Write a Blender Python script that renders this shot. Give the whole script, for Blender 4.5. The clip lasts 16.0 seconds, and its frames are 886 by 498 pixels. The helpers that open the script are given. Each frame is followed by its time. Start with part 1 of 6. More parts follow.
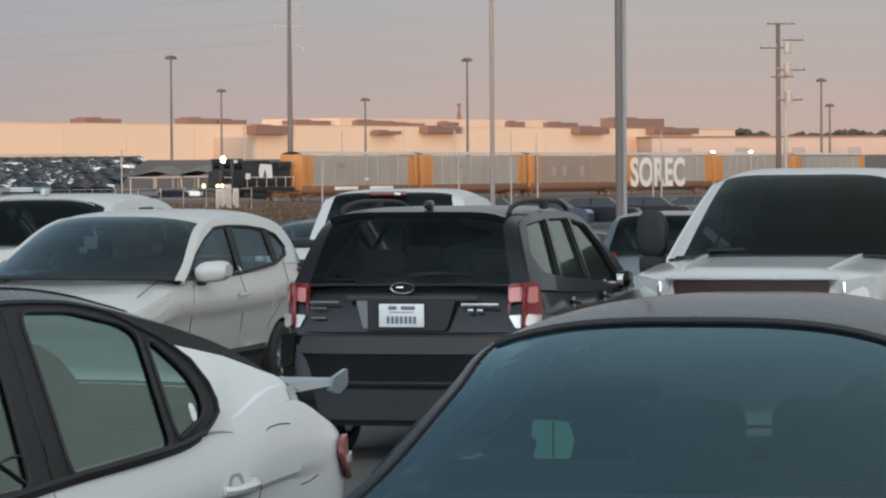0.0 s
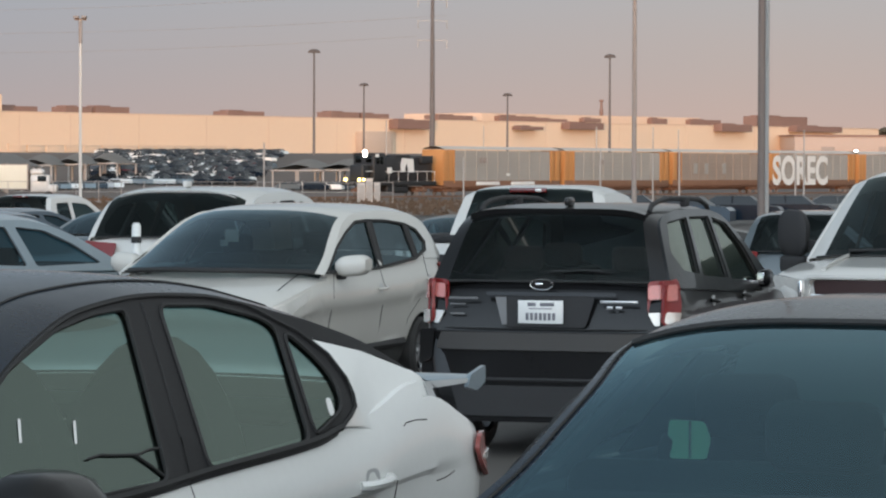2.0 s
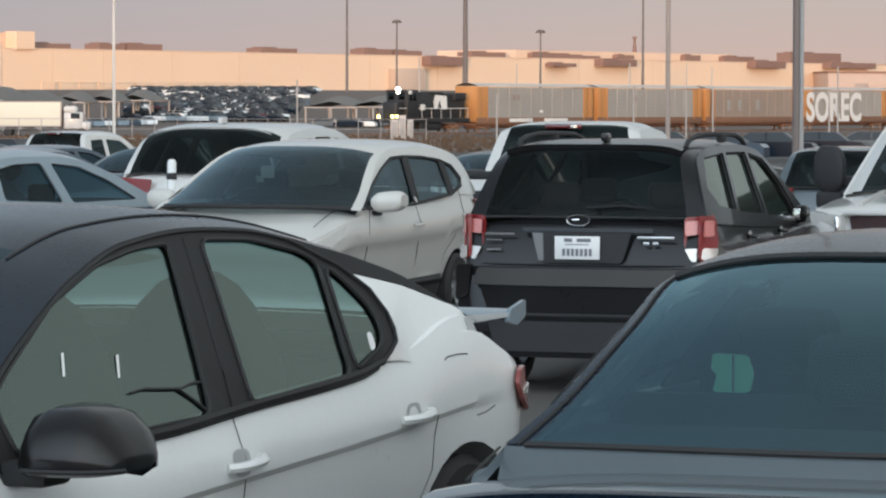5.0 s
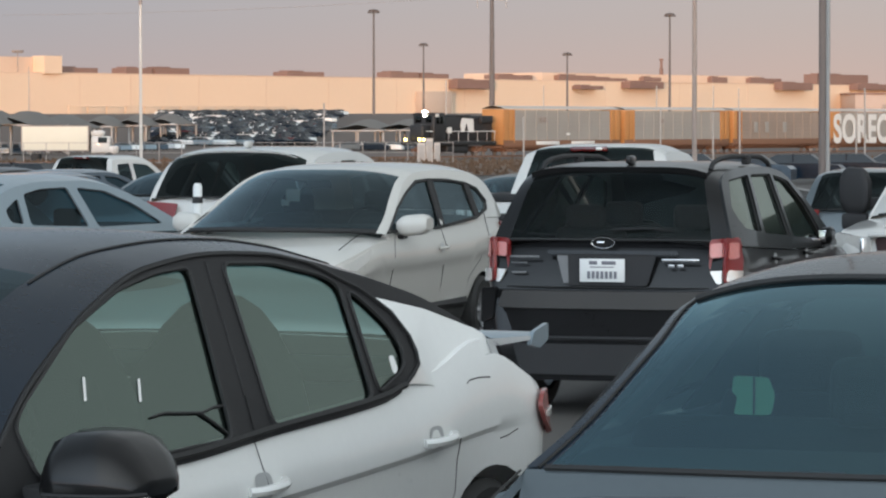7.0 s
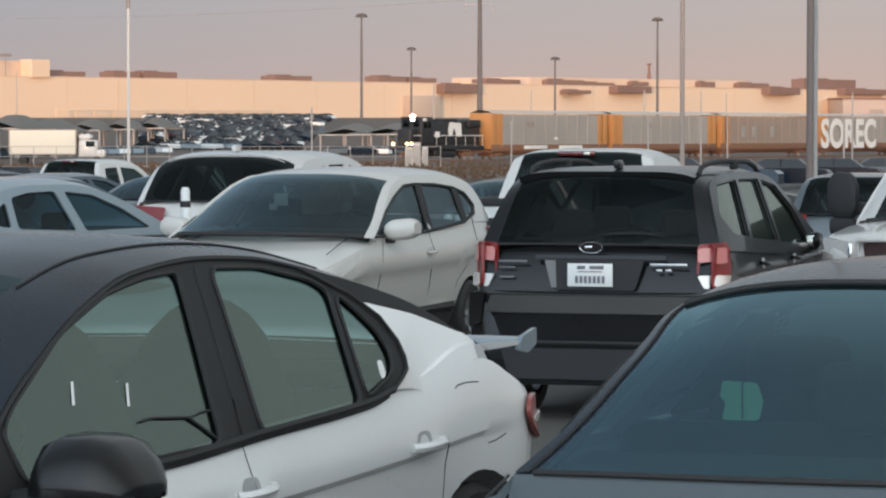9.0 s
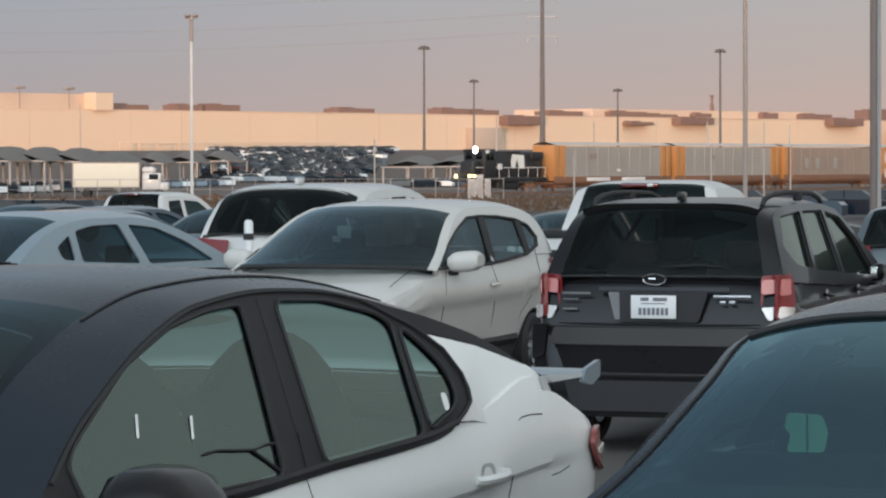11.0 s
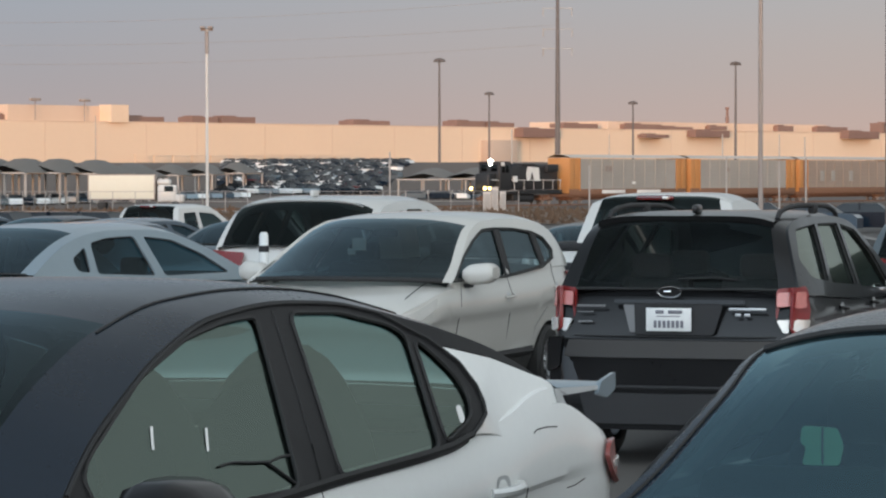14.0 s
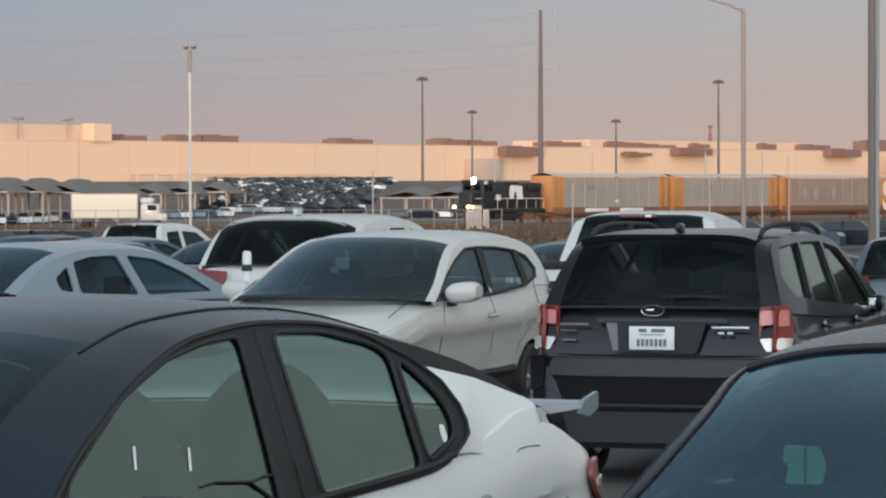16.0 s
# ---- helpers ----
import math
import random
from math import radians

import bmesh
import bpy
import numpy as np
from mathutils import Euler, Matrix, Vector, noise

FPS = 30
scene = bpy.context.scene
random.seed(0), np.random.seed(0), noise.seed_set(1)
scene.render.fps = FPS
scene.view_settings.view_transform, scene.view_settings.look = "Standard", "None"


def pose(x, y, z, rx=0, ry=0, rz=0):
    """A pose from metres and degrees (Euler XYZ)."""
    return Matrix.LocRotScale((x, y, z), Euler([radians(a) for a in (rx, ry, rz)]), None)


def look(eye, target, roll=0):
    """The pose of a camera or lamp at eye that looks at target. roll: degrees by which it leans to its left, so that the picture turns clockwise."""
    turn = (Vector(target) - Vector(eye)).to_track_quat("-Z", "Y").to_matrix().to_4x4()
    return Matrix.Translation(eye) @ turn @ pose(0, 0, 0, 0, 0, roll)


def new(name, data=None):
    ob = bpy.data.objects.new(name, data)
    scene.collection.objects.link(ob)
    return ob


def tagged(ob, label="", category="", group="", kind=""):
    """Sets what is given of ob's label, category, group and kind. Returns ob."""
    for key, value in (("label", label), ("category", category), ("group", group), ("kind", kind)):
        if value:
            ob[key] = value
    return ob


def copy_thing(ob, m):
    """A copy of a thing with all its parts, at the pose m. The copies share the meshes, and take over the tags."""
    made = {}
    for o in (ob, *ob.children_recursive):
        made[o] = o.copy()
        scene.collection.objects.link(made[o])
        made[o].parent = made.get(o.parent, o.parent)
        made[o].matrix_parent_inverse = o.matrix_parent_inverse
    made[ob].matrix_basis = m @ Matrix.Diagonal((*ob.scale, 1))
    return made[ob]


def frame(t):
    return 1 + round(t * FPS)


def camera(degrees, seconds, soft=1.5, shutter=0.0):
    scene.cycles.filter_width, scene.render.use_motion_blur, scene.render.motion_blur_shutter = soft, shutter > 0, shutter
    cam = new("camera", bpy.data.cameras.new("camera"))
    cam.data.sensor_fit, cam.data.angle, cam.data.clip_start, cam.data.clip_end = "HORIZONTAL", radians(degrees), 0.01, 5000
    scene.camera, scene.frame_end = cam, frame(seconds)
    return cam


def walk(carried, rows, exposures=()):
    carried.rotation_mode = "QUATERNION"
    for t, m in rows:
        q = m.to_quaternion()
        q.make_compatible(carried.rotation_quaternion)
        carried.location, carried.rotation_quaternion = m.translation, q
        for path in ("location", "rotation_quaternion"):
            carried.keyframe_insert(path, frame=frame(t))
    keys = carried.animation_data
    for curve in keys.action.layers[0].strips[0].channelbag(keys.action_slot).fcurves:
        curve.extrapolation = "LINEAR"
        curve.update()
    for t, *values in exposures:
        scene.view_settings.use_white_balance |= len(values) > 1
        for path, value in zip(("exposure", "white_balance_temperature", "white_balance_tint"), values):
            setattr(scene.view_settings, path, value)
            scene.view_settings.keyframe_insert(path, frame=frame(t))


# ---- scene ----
cam = camera(14.887, 16.0, soft=2.2)
PATH = [
    (0.0, pose(0.0041, 0.0001, 1.7702, 88.7126, 0.4472, -3.1944)),
    (0.5, pose(0.0210, -0.0000, 1.7691, 88.7041, 0.8868, -2.2781)),
    (1.0, pose(0.0129, -0.0003, 1.7671, 88.3553, 0.6444, -0.6294)),
    (1.5, pose(0.0147, -0.0002, 1.7701, 88.3715, 0.5932, -0.4384)),
    (2.0, pose(0.0094, -0.0000, 1.7753, 88.6408, -0.1689, -0.8042)),
    (2.5, pose(0.0005, 0.0005, 1.7802, 88.2506, -0.6528, -1.6166)),
    (3.0, pose(-0.0130, 0.0002, 1.7707, 87.0907, -1.1115, -1.3566)),
    (3.5, pose(-0.0136, 0.0001, 1.7703, 87.1184, -0.9537, -0.8083)),
    (4.0, pose(-0.0138, 0.0002, 1.7689, 87.1107, -0.7660, -0.6126)),
    (4.5, pose(-0.0148, 0.0001, 1.7689, 87.5582, -0.4564, -0.4984)),
    (4.7, pose(-0.0152, -0.0001, 1.7677, 87.5529, -0.2233, -0.3492)),
    (6.8, pose(0.0035, -0.0004, 1.7673, 87.9625, -0.0180, 0.0843)),
    (7.0, pose(0.0024, -0.0001, 1.7683, 87.9623, 0.0764, 0.2076)),
    (7.5, pose(0.0028, -0.0005, 1.7671, 87.9472, 0.0878, 0.0899)),
    (8.0, pose(-0.0004, -0.0007, 1.7660, 87.8335, 0.0143, 0.3783)),
    (8.5, pose(0.0002, -0.0005, 1.7691, 87.9493, 0.0505, 0.2635)),
    (9.0, pose(0.0000, 0.0000, 1.7700, 88.0336, -0.0000, 0.0000)),
    (9.5, pose(-0.0013, 0.0005, 1.7716, 88.5138, -0.0978, 0.2022)),
    (10.0, pose(0.0017, 0.0002, 1.7725, 88.8144, -0.2203, 0.3603)),
    (10.2, pose(0.0009, 0.0004, 1.7727, 88.5999, -0.1343, 0.5515)),
    (12.3, pose(-0.0027, -0.0002, 1.7653, 88.5535, 0.2256, 1.2169)),
    (12.5, pose(-0.0000, -0.0002, 1.7671, 88.4475, 0.2693, 1.1728)),
    (13.0, pose(-0.0015, 0.0000, 1.7696, 88.3861, 0.3064, 1.3217)),
    (13.5, pose(-0.0013, 0.0001, 1.7689, 88.5458, 0.1294, 1.2019)),
    (14.0, pose(-0.0023, 0.0002, 1.7707, 88.7862, 0.0807, 1.3159)),
    (14.5, pose(-0.0006, 0.0000, 1.7708, 88.9319, 0.2320, 1.2590)),
    (15.0, pose(0.0066, -0.0003, 1.7673, 89.0184, 0.2887, 1.5250)),
    (15.5, pose(-0.0010, 0.0001, 1.7733, 89.1392, 0.1806, 1.1864)),
    (16.0, pose(-0.0005, 0.0000, 1.7730, 89.0976, 0.1502, 1.0315)),
]
EXPOSURE = [(0.0, 0.0), (2.0, 0.04), (3.0, 0.20), (4.0, 0.20), (7.0, 0.12), (9.0, 0.10), (10.0, 0.05), (12.5, 0.0), (16.0, 0.0)]
walk(cam, PATH, EXPOSURE)

# ---- world and sun: low evening sun behind the camera, soft pink and grey sky ----
SUN_UP, SUN_SIDE = 1.3, 10.0            # degrees over the horizon, degrees to the west of straight behind
world = bpy.data.worlds.new("evening_sky")
scene.world = world
world.use_nodes = True
wt = world.node_tree
wt.nodes.clear()
w_out = wt.nodes.new("ShaderNodeOutputWorld")
w_sky = wt.nodes.new("ShaderNodeTexSky")
w_sky.sky_type = "NISHITA"
w_sky.sun_disc = False
w_sky.sun_elevation = radians(SUN_UP)
w_sky.sun_rotation = radians(180 + SUN_SIDE)
w_sky.dust_density = 2.0
w_bg = wt.nodes.new("ShaderNodeBackground")
w_bg.inputs[1].default_value = 0.02
w_co = wt.nodes.new("ShaderNodeTexCoord")
w_sep = wt.nodes.new("ShaderNodeSeparateXYZ")
w_ramp = wt.nodes.new("ShaderNodeValToRGB")
w_ramp.color_ramp.elements[0].position = 0.0
w_ramp.color_ramp.elements[0].color = (0.53, 0.37, 0.32, 1)
w_ramp.color_ramp.elements[1].position = 1.0
w_ramp.color_ramp.elements[1].color = (0.49, 0.53, 0.56, 1)
for p, c in ((0.012, (0.54, 0.40, 0.355)), (0.03, (0.475, 0.405, 0.385)), (0.058, (0.41, 0.415, 0.435)), (0.1, (0.37, 0.42, 0.47)), (0.3, (0.45, 0.475, 0.49))):
    e = w_ramp.color_ramp.elements.new(p)
    e.color = (*c, 1)
w_no = wt.nodes.new("ShaderNodeTexNoise")
w_no.inputs["Scale"].default_value = 2.5
w_no.inputs["Detail"].default_value = 3
w_map = wt.nodes.new("ShaderNodeMapping")
w_map.inputs["Scale"].default_value = (1, 1, 7)
w_mul = wt.nodes.new("ShaderNodeMath")
w_mul.operation = "MULTIPLY_ADD"
w_mul.inputs[1].default_value = 0.012
w_mul.inputs[2].default_value = -0.006
w_add = wt.nodes.new("ShaderNodeMath")
w_bg2 = wt.nodes.new("ShaderNodeBackground")
w_bg2.inputs[1].default_value = 0.95
w_west = wt.nodes.new("ShaderNodeMapRange")            # the sky is brighter on the side where the sun goes down
w_west.inputs[1].default_value, w_west.inputs[2].default_value = 0.3, -0.9
w_west.inputs[3].default_value, w_west.inputs[4].default_value = 1.04, 6.4
w_low = wt.nodes.new("ShaderNodeMath")                 # the glow fades with height
w_low.operation = "MULTIPLY_ADD"
w_low.inputs[1].default_value = 0.75
w_side = wt.nodes.new("ShaderNodeValToRGB")             # bluer to the left, pinker to the right, as evening skies are away from the sun
w_side.color_ramp.elements[0].position, w_side.color_ramp.elements[0].color = 0.36, (0.78, 0.88, 0.98, 1)
w_side.color_ramp.elements[1].position, w_side.color_ramp.elements[1].color = 0.60, (0.97, 0.985, 0.985, 1)
e = w_side.color_ramp.elements.new(0.485)
e.color = (0.89, 0.945, 0.99, 1)
w_x = wt.nodes.new("ShaderNodeMath")
w_x.operation = "MULTIPLY_ADD"
w_x.inputs[1].default_value, w_x.inputs[2].default_value = 1.0, 0.5
w_tone = wt.nodes.new("ShaderNodeMix")
w_tone.data_type, w_tone.blend_type = "RGBA", "MULTIPLY"
w_tone.inputs["Factor"].default_value = 1.0
w_sum = wt.nodes.new("ShaderNodeAddShader")
for a, b in ((w_co.outputs["Generated"], w_sep.inputs[0]), (w_co.outputs["Generated"], w_map.inputs[0]), (w_map.outputs[0], w_no.inputs[0]),
             (w_no.outputs[0], w_mul.inputs[0]), (w_sep.outputs[2], w_add.inputs[0]), (w_mul.outputs[0], w_add.inputs[1]), (w_add.outputs[0], w_ramp.inputs[0]),
             (w_sep.outputs[0], w_x.inputs[0]), (w_x.outputs[0], w_side.inputs[0]), (w_ramp.outputs[0], w_tone.inputs["A"]), (w_side.outputs[0], w_tone.inputs["B"]),
             (w_tone.outputs["Result"], w_bg2.inputs[0]), (w_sep.outputs[2], w_low.inputs[0]), (w_sep.outputs[1], w_low.inputs[2]), (w_low.outputs[0], w_west.inputs[0]), (w_west.outputs[0], w_bg2.inputs[1]), (w_sky.outputs[0], w_bg.inputs[0]), (w_bg.outputs[0], w_sum.inputs[0]), (w_bg2.outputs[0], w_sum.inputs[1]),
             (w_sum.outputs[0], w_out.inputs[0])):
    wt.links.new(a, b)
sun = new("sun", bpy.data.lights.new("sun", "SUN"))
sun.data.energy = 2.75
sun.data.angle = radians(0.6)
sun.data.color = (1.0, 0.57, 0.30)
sa, su = radians(SUN_SIDE), radians(SUN_UP)
sun.matrix_world = look((-math.sin(sa) * math.cos(su) * 100, -math.cos(sa) * math.cos(su) * 100, math.sin(su) * 100), (0, 0, 0))


# ---- materials ----
def surface(name, col, rough=0.6, metal=0.0, vary=0.15, scale=3.0, fine=60.0, bump=0.0, coat=0.0, col2=None, random=0.0, spec=0.5):
    """A surface with variation at two scales: large stains and fine grain."""
    m = bpy.data.materials.new(name)
    m.use_nodes = True
    t = m.node_tree
    b = t.nodes["Principled BSDF"]
    co = t.nodes.new("ShaderNodeTexCoord")
    n1, n2 = t.nodes.new("ShaderNodeTexNoise"), t.nodes.new("ShaderNodeTexNoise")
    n1.inputs["Scale"].default_value, n1.inputs["Detail"].default_value = scale, 4
    n2.inputs["Scale"].default_value, n2.inputs["Detail"].default_value = fine, 3
    mix = t.nodes.new("ShaderNodeMix")
    mix.data_type = "RGBA"
    lo = tuple(c * (1 - vary) for c in col)
    hi = col2 or tuple(min(1, c * (1 + vary)) for c in col)
    mix.inputs["A"].default_value, mix.inputs["B"].default_value = (*lo, 1), (*hi, 1)
    av = t.nodes.new("ShaderNodeMath")
    av.operation = "MULTIPLY_ADD"
    av.inputs[1].default_value = 0.4
    t.links.new(co.outputs["Object"], n1.inputs[0])
    t.links.new(co.outputs["Object"], n2.inputs[0])
    sc = t.nodes.new("ShaderNodeMath")
    sc.operation = "MULTIPLY"
    sc.inputs[1].default_value = 0.6
    t.links.new(n1.outputs[0], sc.inputs[0])
    t.links.new(n2.outputs[0], av.inputs[0])
    t.links.new(sc.outputs[0], av.inputs[2])
    last = av.outputs[0]
    if random:
        oi = t.nodes.new("ShaderNodeObjectInfo")
        ra = t.nodes.new("ShaderNodeMath")
        ra.operation = "MULTIPLY_ADD"
        ra.inputs[1].default_value = random
        t.links.new(oi.outputs["Random"], ra.inputs[0])
        t.links.new(last, ra.inputs[2])
        last = ra.outputs[0]
    t.links.new(last, mix.inputs["Factor"])
    t.links.new(mix.outputs["Result"], b.inputs["Base Color"])
    rr = t.nodes.new("ShaderNodeMath")
    rr.operation = "MULTIPLY_ADD"
    rr.inputs[1].default_value, rr.inputs[2].default_value = rough * 0.5, rough * 0.75
    t.links.new(av.outputs[0], rr.inputs[0])
    t.links.new(rr.outputs[0], b.inputs["Roughness"])
    b.inputs["Metallic"].default_value = metal
    b.inputs["Coat Weight"].default_value = coat
    b.inputs["Coat Roughness"].default_value = 0.04
    b.inputs["Specular IOR Level"].default_value = spec
    if bump:
        bu = t.nodes.new("ShaderNodeBump")
        bu.inputs["Strength"].default_value, bu.inputs["Distance"].default_value = bump, 0.02
        t.links.new(n2.outputs[0], bu.inputs["Height"])
        t.links.new(bu.outputs[0], b.inputs["Normal"])
    return m


def paint(name, col, metal=0.0, rough=0.32, dust=0.10, coat=0.8):
    return surface(name, col, rough, metal, dust, 2.2, 35.0, coat=coat, spec=0.15)


def pane(name, tint, gloss=1.5, rough=0.01, sheen=(0.86, 0.97, 0.92)):
    """Window glass: a tinted clear sheet with a mirror gloss that rises at low angles."""
    m = bpy.data.materials.new(name)
    m.use_nodes = True
    t = m.node_tree
    t.nodes.clear()
    out, mix = t.nodes.new("ShaderNodeOutputMaterial"), t.nodes.new("ShaderNodeMixShader")
    tr, gl, fr = t.nodes.new("ShaderNodeBsdfTransparent"), t.nodes.new("ShaderNodeBsdfGlossy"), t.nodes.new("ShaderNodeFresnel")
    co, n = t.nodes.new("ShaderNodeTexCoord"), t.nodes.new("ShaderNodeTexNoise")
    n.inputs["Scale"].default_value = 5.0
    mr = t.nodes.new("ShaderNodeMath")
    mr.operation = "MULTIPLY_ADD"
    mr.inputs[1].default_value, mr.inputs[2].default_value = 0.05, rough
    t.links.new(co.outputs["Object"], n.inputs[0])
    t.links.new(n.outputs[0], mr.inputs[0])
    t.links.new(mr.outputs[0], gl.inputs["Roughness"])
    fr.inputs[0].default_value = gloss
    tr.inputs[0].default_value = (*tint, 1)
    gl.inputs[0].default_value = (*sheen, 1)
    t.links.new(fr.outputs[0], mix.inputs[0])
    t.links.new(tr.outputs[0], mix.inputs[1])
    t.links.new(gl.outputs[0], mix.inputs[2])
    t.links.new(mix.outputs[0], out.inputs[0])
    return m


def glow(name, col, power):
    m = bpy.data.materials.new(name)
    m.use_nodes = True
    b = m.node_tree.nodes["Principled BSDF"]
    b.inputs["Base Color"].default_value = (*col, 1)
    b.inputs["Emission Color"].default_value = (*col, 1)
    b.inputs["Emission Strength"].default_value = power
    return m


M_CLEANWHITE = paint("clean_white_paint", (0.80, 0.81, 0.79), 0.0, 0.3, 0.05)
M_WHITE = paint("white_paint", (0.57, 0.562, 0.535), 0.0, 0.3, 0.06)
M_PEARL = paint("pearl_white_paint", (0.56, 0.545, 0.505), 0.0, 0.3, 0.06)
M_BLACK = paint("black_paint", (0.005, 0.012, 0.022), 0.0, 0.28, 0.3, 0.28)
M_NAVY = paint("near_black_paint", (0.007, 0.007, 0.0075), 0.0, 0.30, 0.3, 0.42)
M_SLATE = paint("grey_blue_paint", (0.105, 0.125, 0.135), 0.35, 0.4, 0.12)
M_SILVER = paint("silver_paint_and_wing_sheen", (0.25, 0.31, 0.345), 0.4, 0.36, 0.08)
M_DKBLUE = paint("dark_blue_paint", (0.05, 0.075, 0.10), 0.3, 0.35, 0.15)
M_MAROON = paint("maroon_paint", (0.10, 0.012, 0.014), 0.1, 0.35, 0.15)
M_RECESS = surface("recess_shade_and_strut_grey", (0.42, 0.43, 0.43), 0.4, 0, 0.1, 6, 60)
M_PLASTIC = surface("black_plastic", (0.028, 0.028, 0.029), 0.6, 0, 0.25, 6, 150, bump=0.1, spec=0.25)
M_RUBBER = surface("black_rubber", (0.02, 0.02, 0.02), 0.7, 0, 0.3, 8, 90)
M_CABIN = surface("dark_grey_cabin_cloth", (0.035, 0.036, 0.036), 0.85, 0, 0.3, 6, 200, bump=0.2)
M_CHROME = surface("chrome", (0.75, 0.75, 0.75), 0.12, 1.0, 0.05, 5, 60)
M_ALLOY = surface("alloy", (0.45, 0.46, 0.47), 0.35, 1.0, 0.1, 5, 60)
M_GLASS = pane("green_tinted_glass", (0.40, 0.50, 0.43), 2.35, 0.01, (0.78, 0.96, 0.86))
M_SMOKE = pane("smoky_green_glass", (0.26, 0.35, 0.36), 1.36, 0.01, (0.70, 0.90, 1.0))
M_PALESIDE = pane("pale_side_glass", (0.50, 0.58, 0.50), 3.2, 0.01, (0.95, 1.0, 0.88))
M_TINT = pane("dark_tinted_glass", (0.12, 0.14, 0.15), 1.30)
M_DIMGLASS = pane("brownish_dark_glass", (0.50, 0.49, 0.50), 1.26)
M_SHADEGLASS = pane("blue_green_rear_glass", (0.42, 0.64, 0.63), 1.85, 0.01, (0.55, 0.86, 1.0))
M_REDLENS = surface("red_lens", (0.20, 0.018, 0.018), 0.3, 0, 0.25, 20, 90, coat=0.3, spec=0.3)
M_PALELENS = surface("pinkish_red_lens", (0.30, 0.085, 0.075), 0.25, 0, 0.3, 25, 90, coat=0.4)
M_DKRED = surface("dark_red_lens", (0.10, 0.008, 0.008), 0.15, 0, 0.2, 20, 90, coat=1.0)
M_CLEARLENS = surface("clear_lens", (0.62, 0.60, 0.56), 0.12, 0.3, 0.2, 30, 120, coat=1.0)
M_PLATE = surface("plate_white", (0.72, 0.72, 0.70), 0.4, 0, 0.06, 20, 200)
M_INK = surface("faded_dark_ink", (0.16, 0.16, 0.18), 0.6)
M_LETTER = surface("silver_letter", (0.55, 0.55, 0.55), 0.3, 0.8, 0.1)
M_GREEN = surface("pale_green_card", (0.45, 0.95, 0.60), 0.7, 0, 0.12, 8, 80)
M_PAPER = surface("white_paper", (0.75, 0.76, 0.74), 0.8, 0, 0.05, 8, 80)


# ---- making meshes ----
def part(name, bm, material, parent=None, label="", smooth=True, facing=None):
    """Links a bmesh as one mesh object, under its thing or part."""
    me = bpy.data.meshes.new(name)
    bmesh.ops.recalc_face_normals(bm, faces=bm.faces)
    if facing and sum(f.normal.dot(Vector(facing)) * f.calc_area() for f in bm.faces) < 0:
        bmesh.ops.reverse_faces(bm, faces=bm.faces)
    bm.to_mesh(me)
    bm.free()
    for m in (material if isinstance(material, (list, tuple)) else [material]):
        me.materials.append(m)
    if smooth:
        me.shade_smooth()
        me.set_sharp_from_angle(angle=radians(38))
    ob = new(name, me)
    if parent:
        ob.parent = parent
    return tagged(ob, label)


def thing(name, m, label, category, group=""):
    ob = new(name)
    ob.matrix_world = m
    return tagged(ob, label, category, group)


def smooth_line(pts):
    """A monotone cubic through the points (x rising)."""
    x, y = np.array([p[0] for p in pts], float), np.array([p[1] for p in pts], float)
    d = np.diff(y) / np.diff(x)
    m = np.zeros(len(x))
    m[0], m[-1] = d[0], d[-1]
    for i in range(1, len(x) - 1):
        m[i] = 0 if d[i - 1] * d[i] <= 0 else 2 * d[i - 1] * d[i] / (d[i - 1] + d[i])

    def at(q):
        q = min(max(q, x[0]), x[-1])
        i = min(max(int(np.searchsorted(x, q)) - 1, 0), len(d) - 1)
        h = x[i + 1] - x[i]
        u = (q - x[i]) / h
        return float((2 * u**3 - 3 * u**2 + 1) * y[i] + (u**3 - 2 * u**2 + u) * h * m[i] + (3 * u**2 - 2 * u**3) * y[i + 1] + (u**3 - u**2) * h * m[i + 1])
    return at


def grid(rows, keep=None):
    """A bmesh of quads over rows of points; keep(i, j) says which quads stay."""
    bm = bmesh.new()
    vs = [[bm.verts.new(p) for p in r] for r in rows]
    for i in range(len(rows) - 1):
        for j in range(len(rows[0]) - 1):
            if keep is None or keep(i, j):
                q = [vs[i][j], vs[i][j + 1], vs[i + 1][j + 1], vs[i + 1][j]]
                bm.faces.new(q)
    bmesh.ops.remove_doubles(bm, verts=bm.verts, dist=1e-5)
    bmesh.ops.delete(bm, geom=[v for v in bm.verts if not v.link_faces], context="VERTS")
    return bm


def block(sx, sy, sz, at=(0, 0, 0), bevel=0.01, seg=2, turn=None):
    """A box with rounded edges, centred at a place."""
    bm = bmesh.new()
    bmesh.ops.create_cube(bm, size=1)
    for v in bm.verts:
        v.co = Vector((v.co.x * sx, v.co.y * sy, v.co.z * sz))
    if bevel:
        bmesh.ops.bevel(bm, geom=list(bm.edges), offset=min(bevel, sx * .49, sy * .49, sz * .49), segments=seg, affect="EDGES", profile=0.5)
    bmesh.ops.transform(bm, matrix=Matrix.Translation(at) @ (turn or Matrix.Identity(4)), verts=bm.verts)
    return bm


def join(*bms):
    out = bmesh.new()
    for b in bms:
        me = bpy.data.meshes.new("tmp")
        b.to_mesh(me)
        b.free()
        out.from_mesh(me)
        bpy.data.meshes.remove(me)
    return out


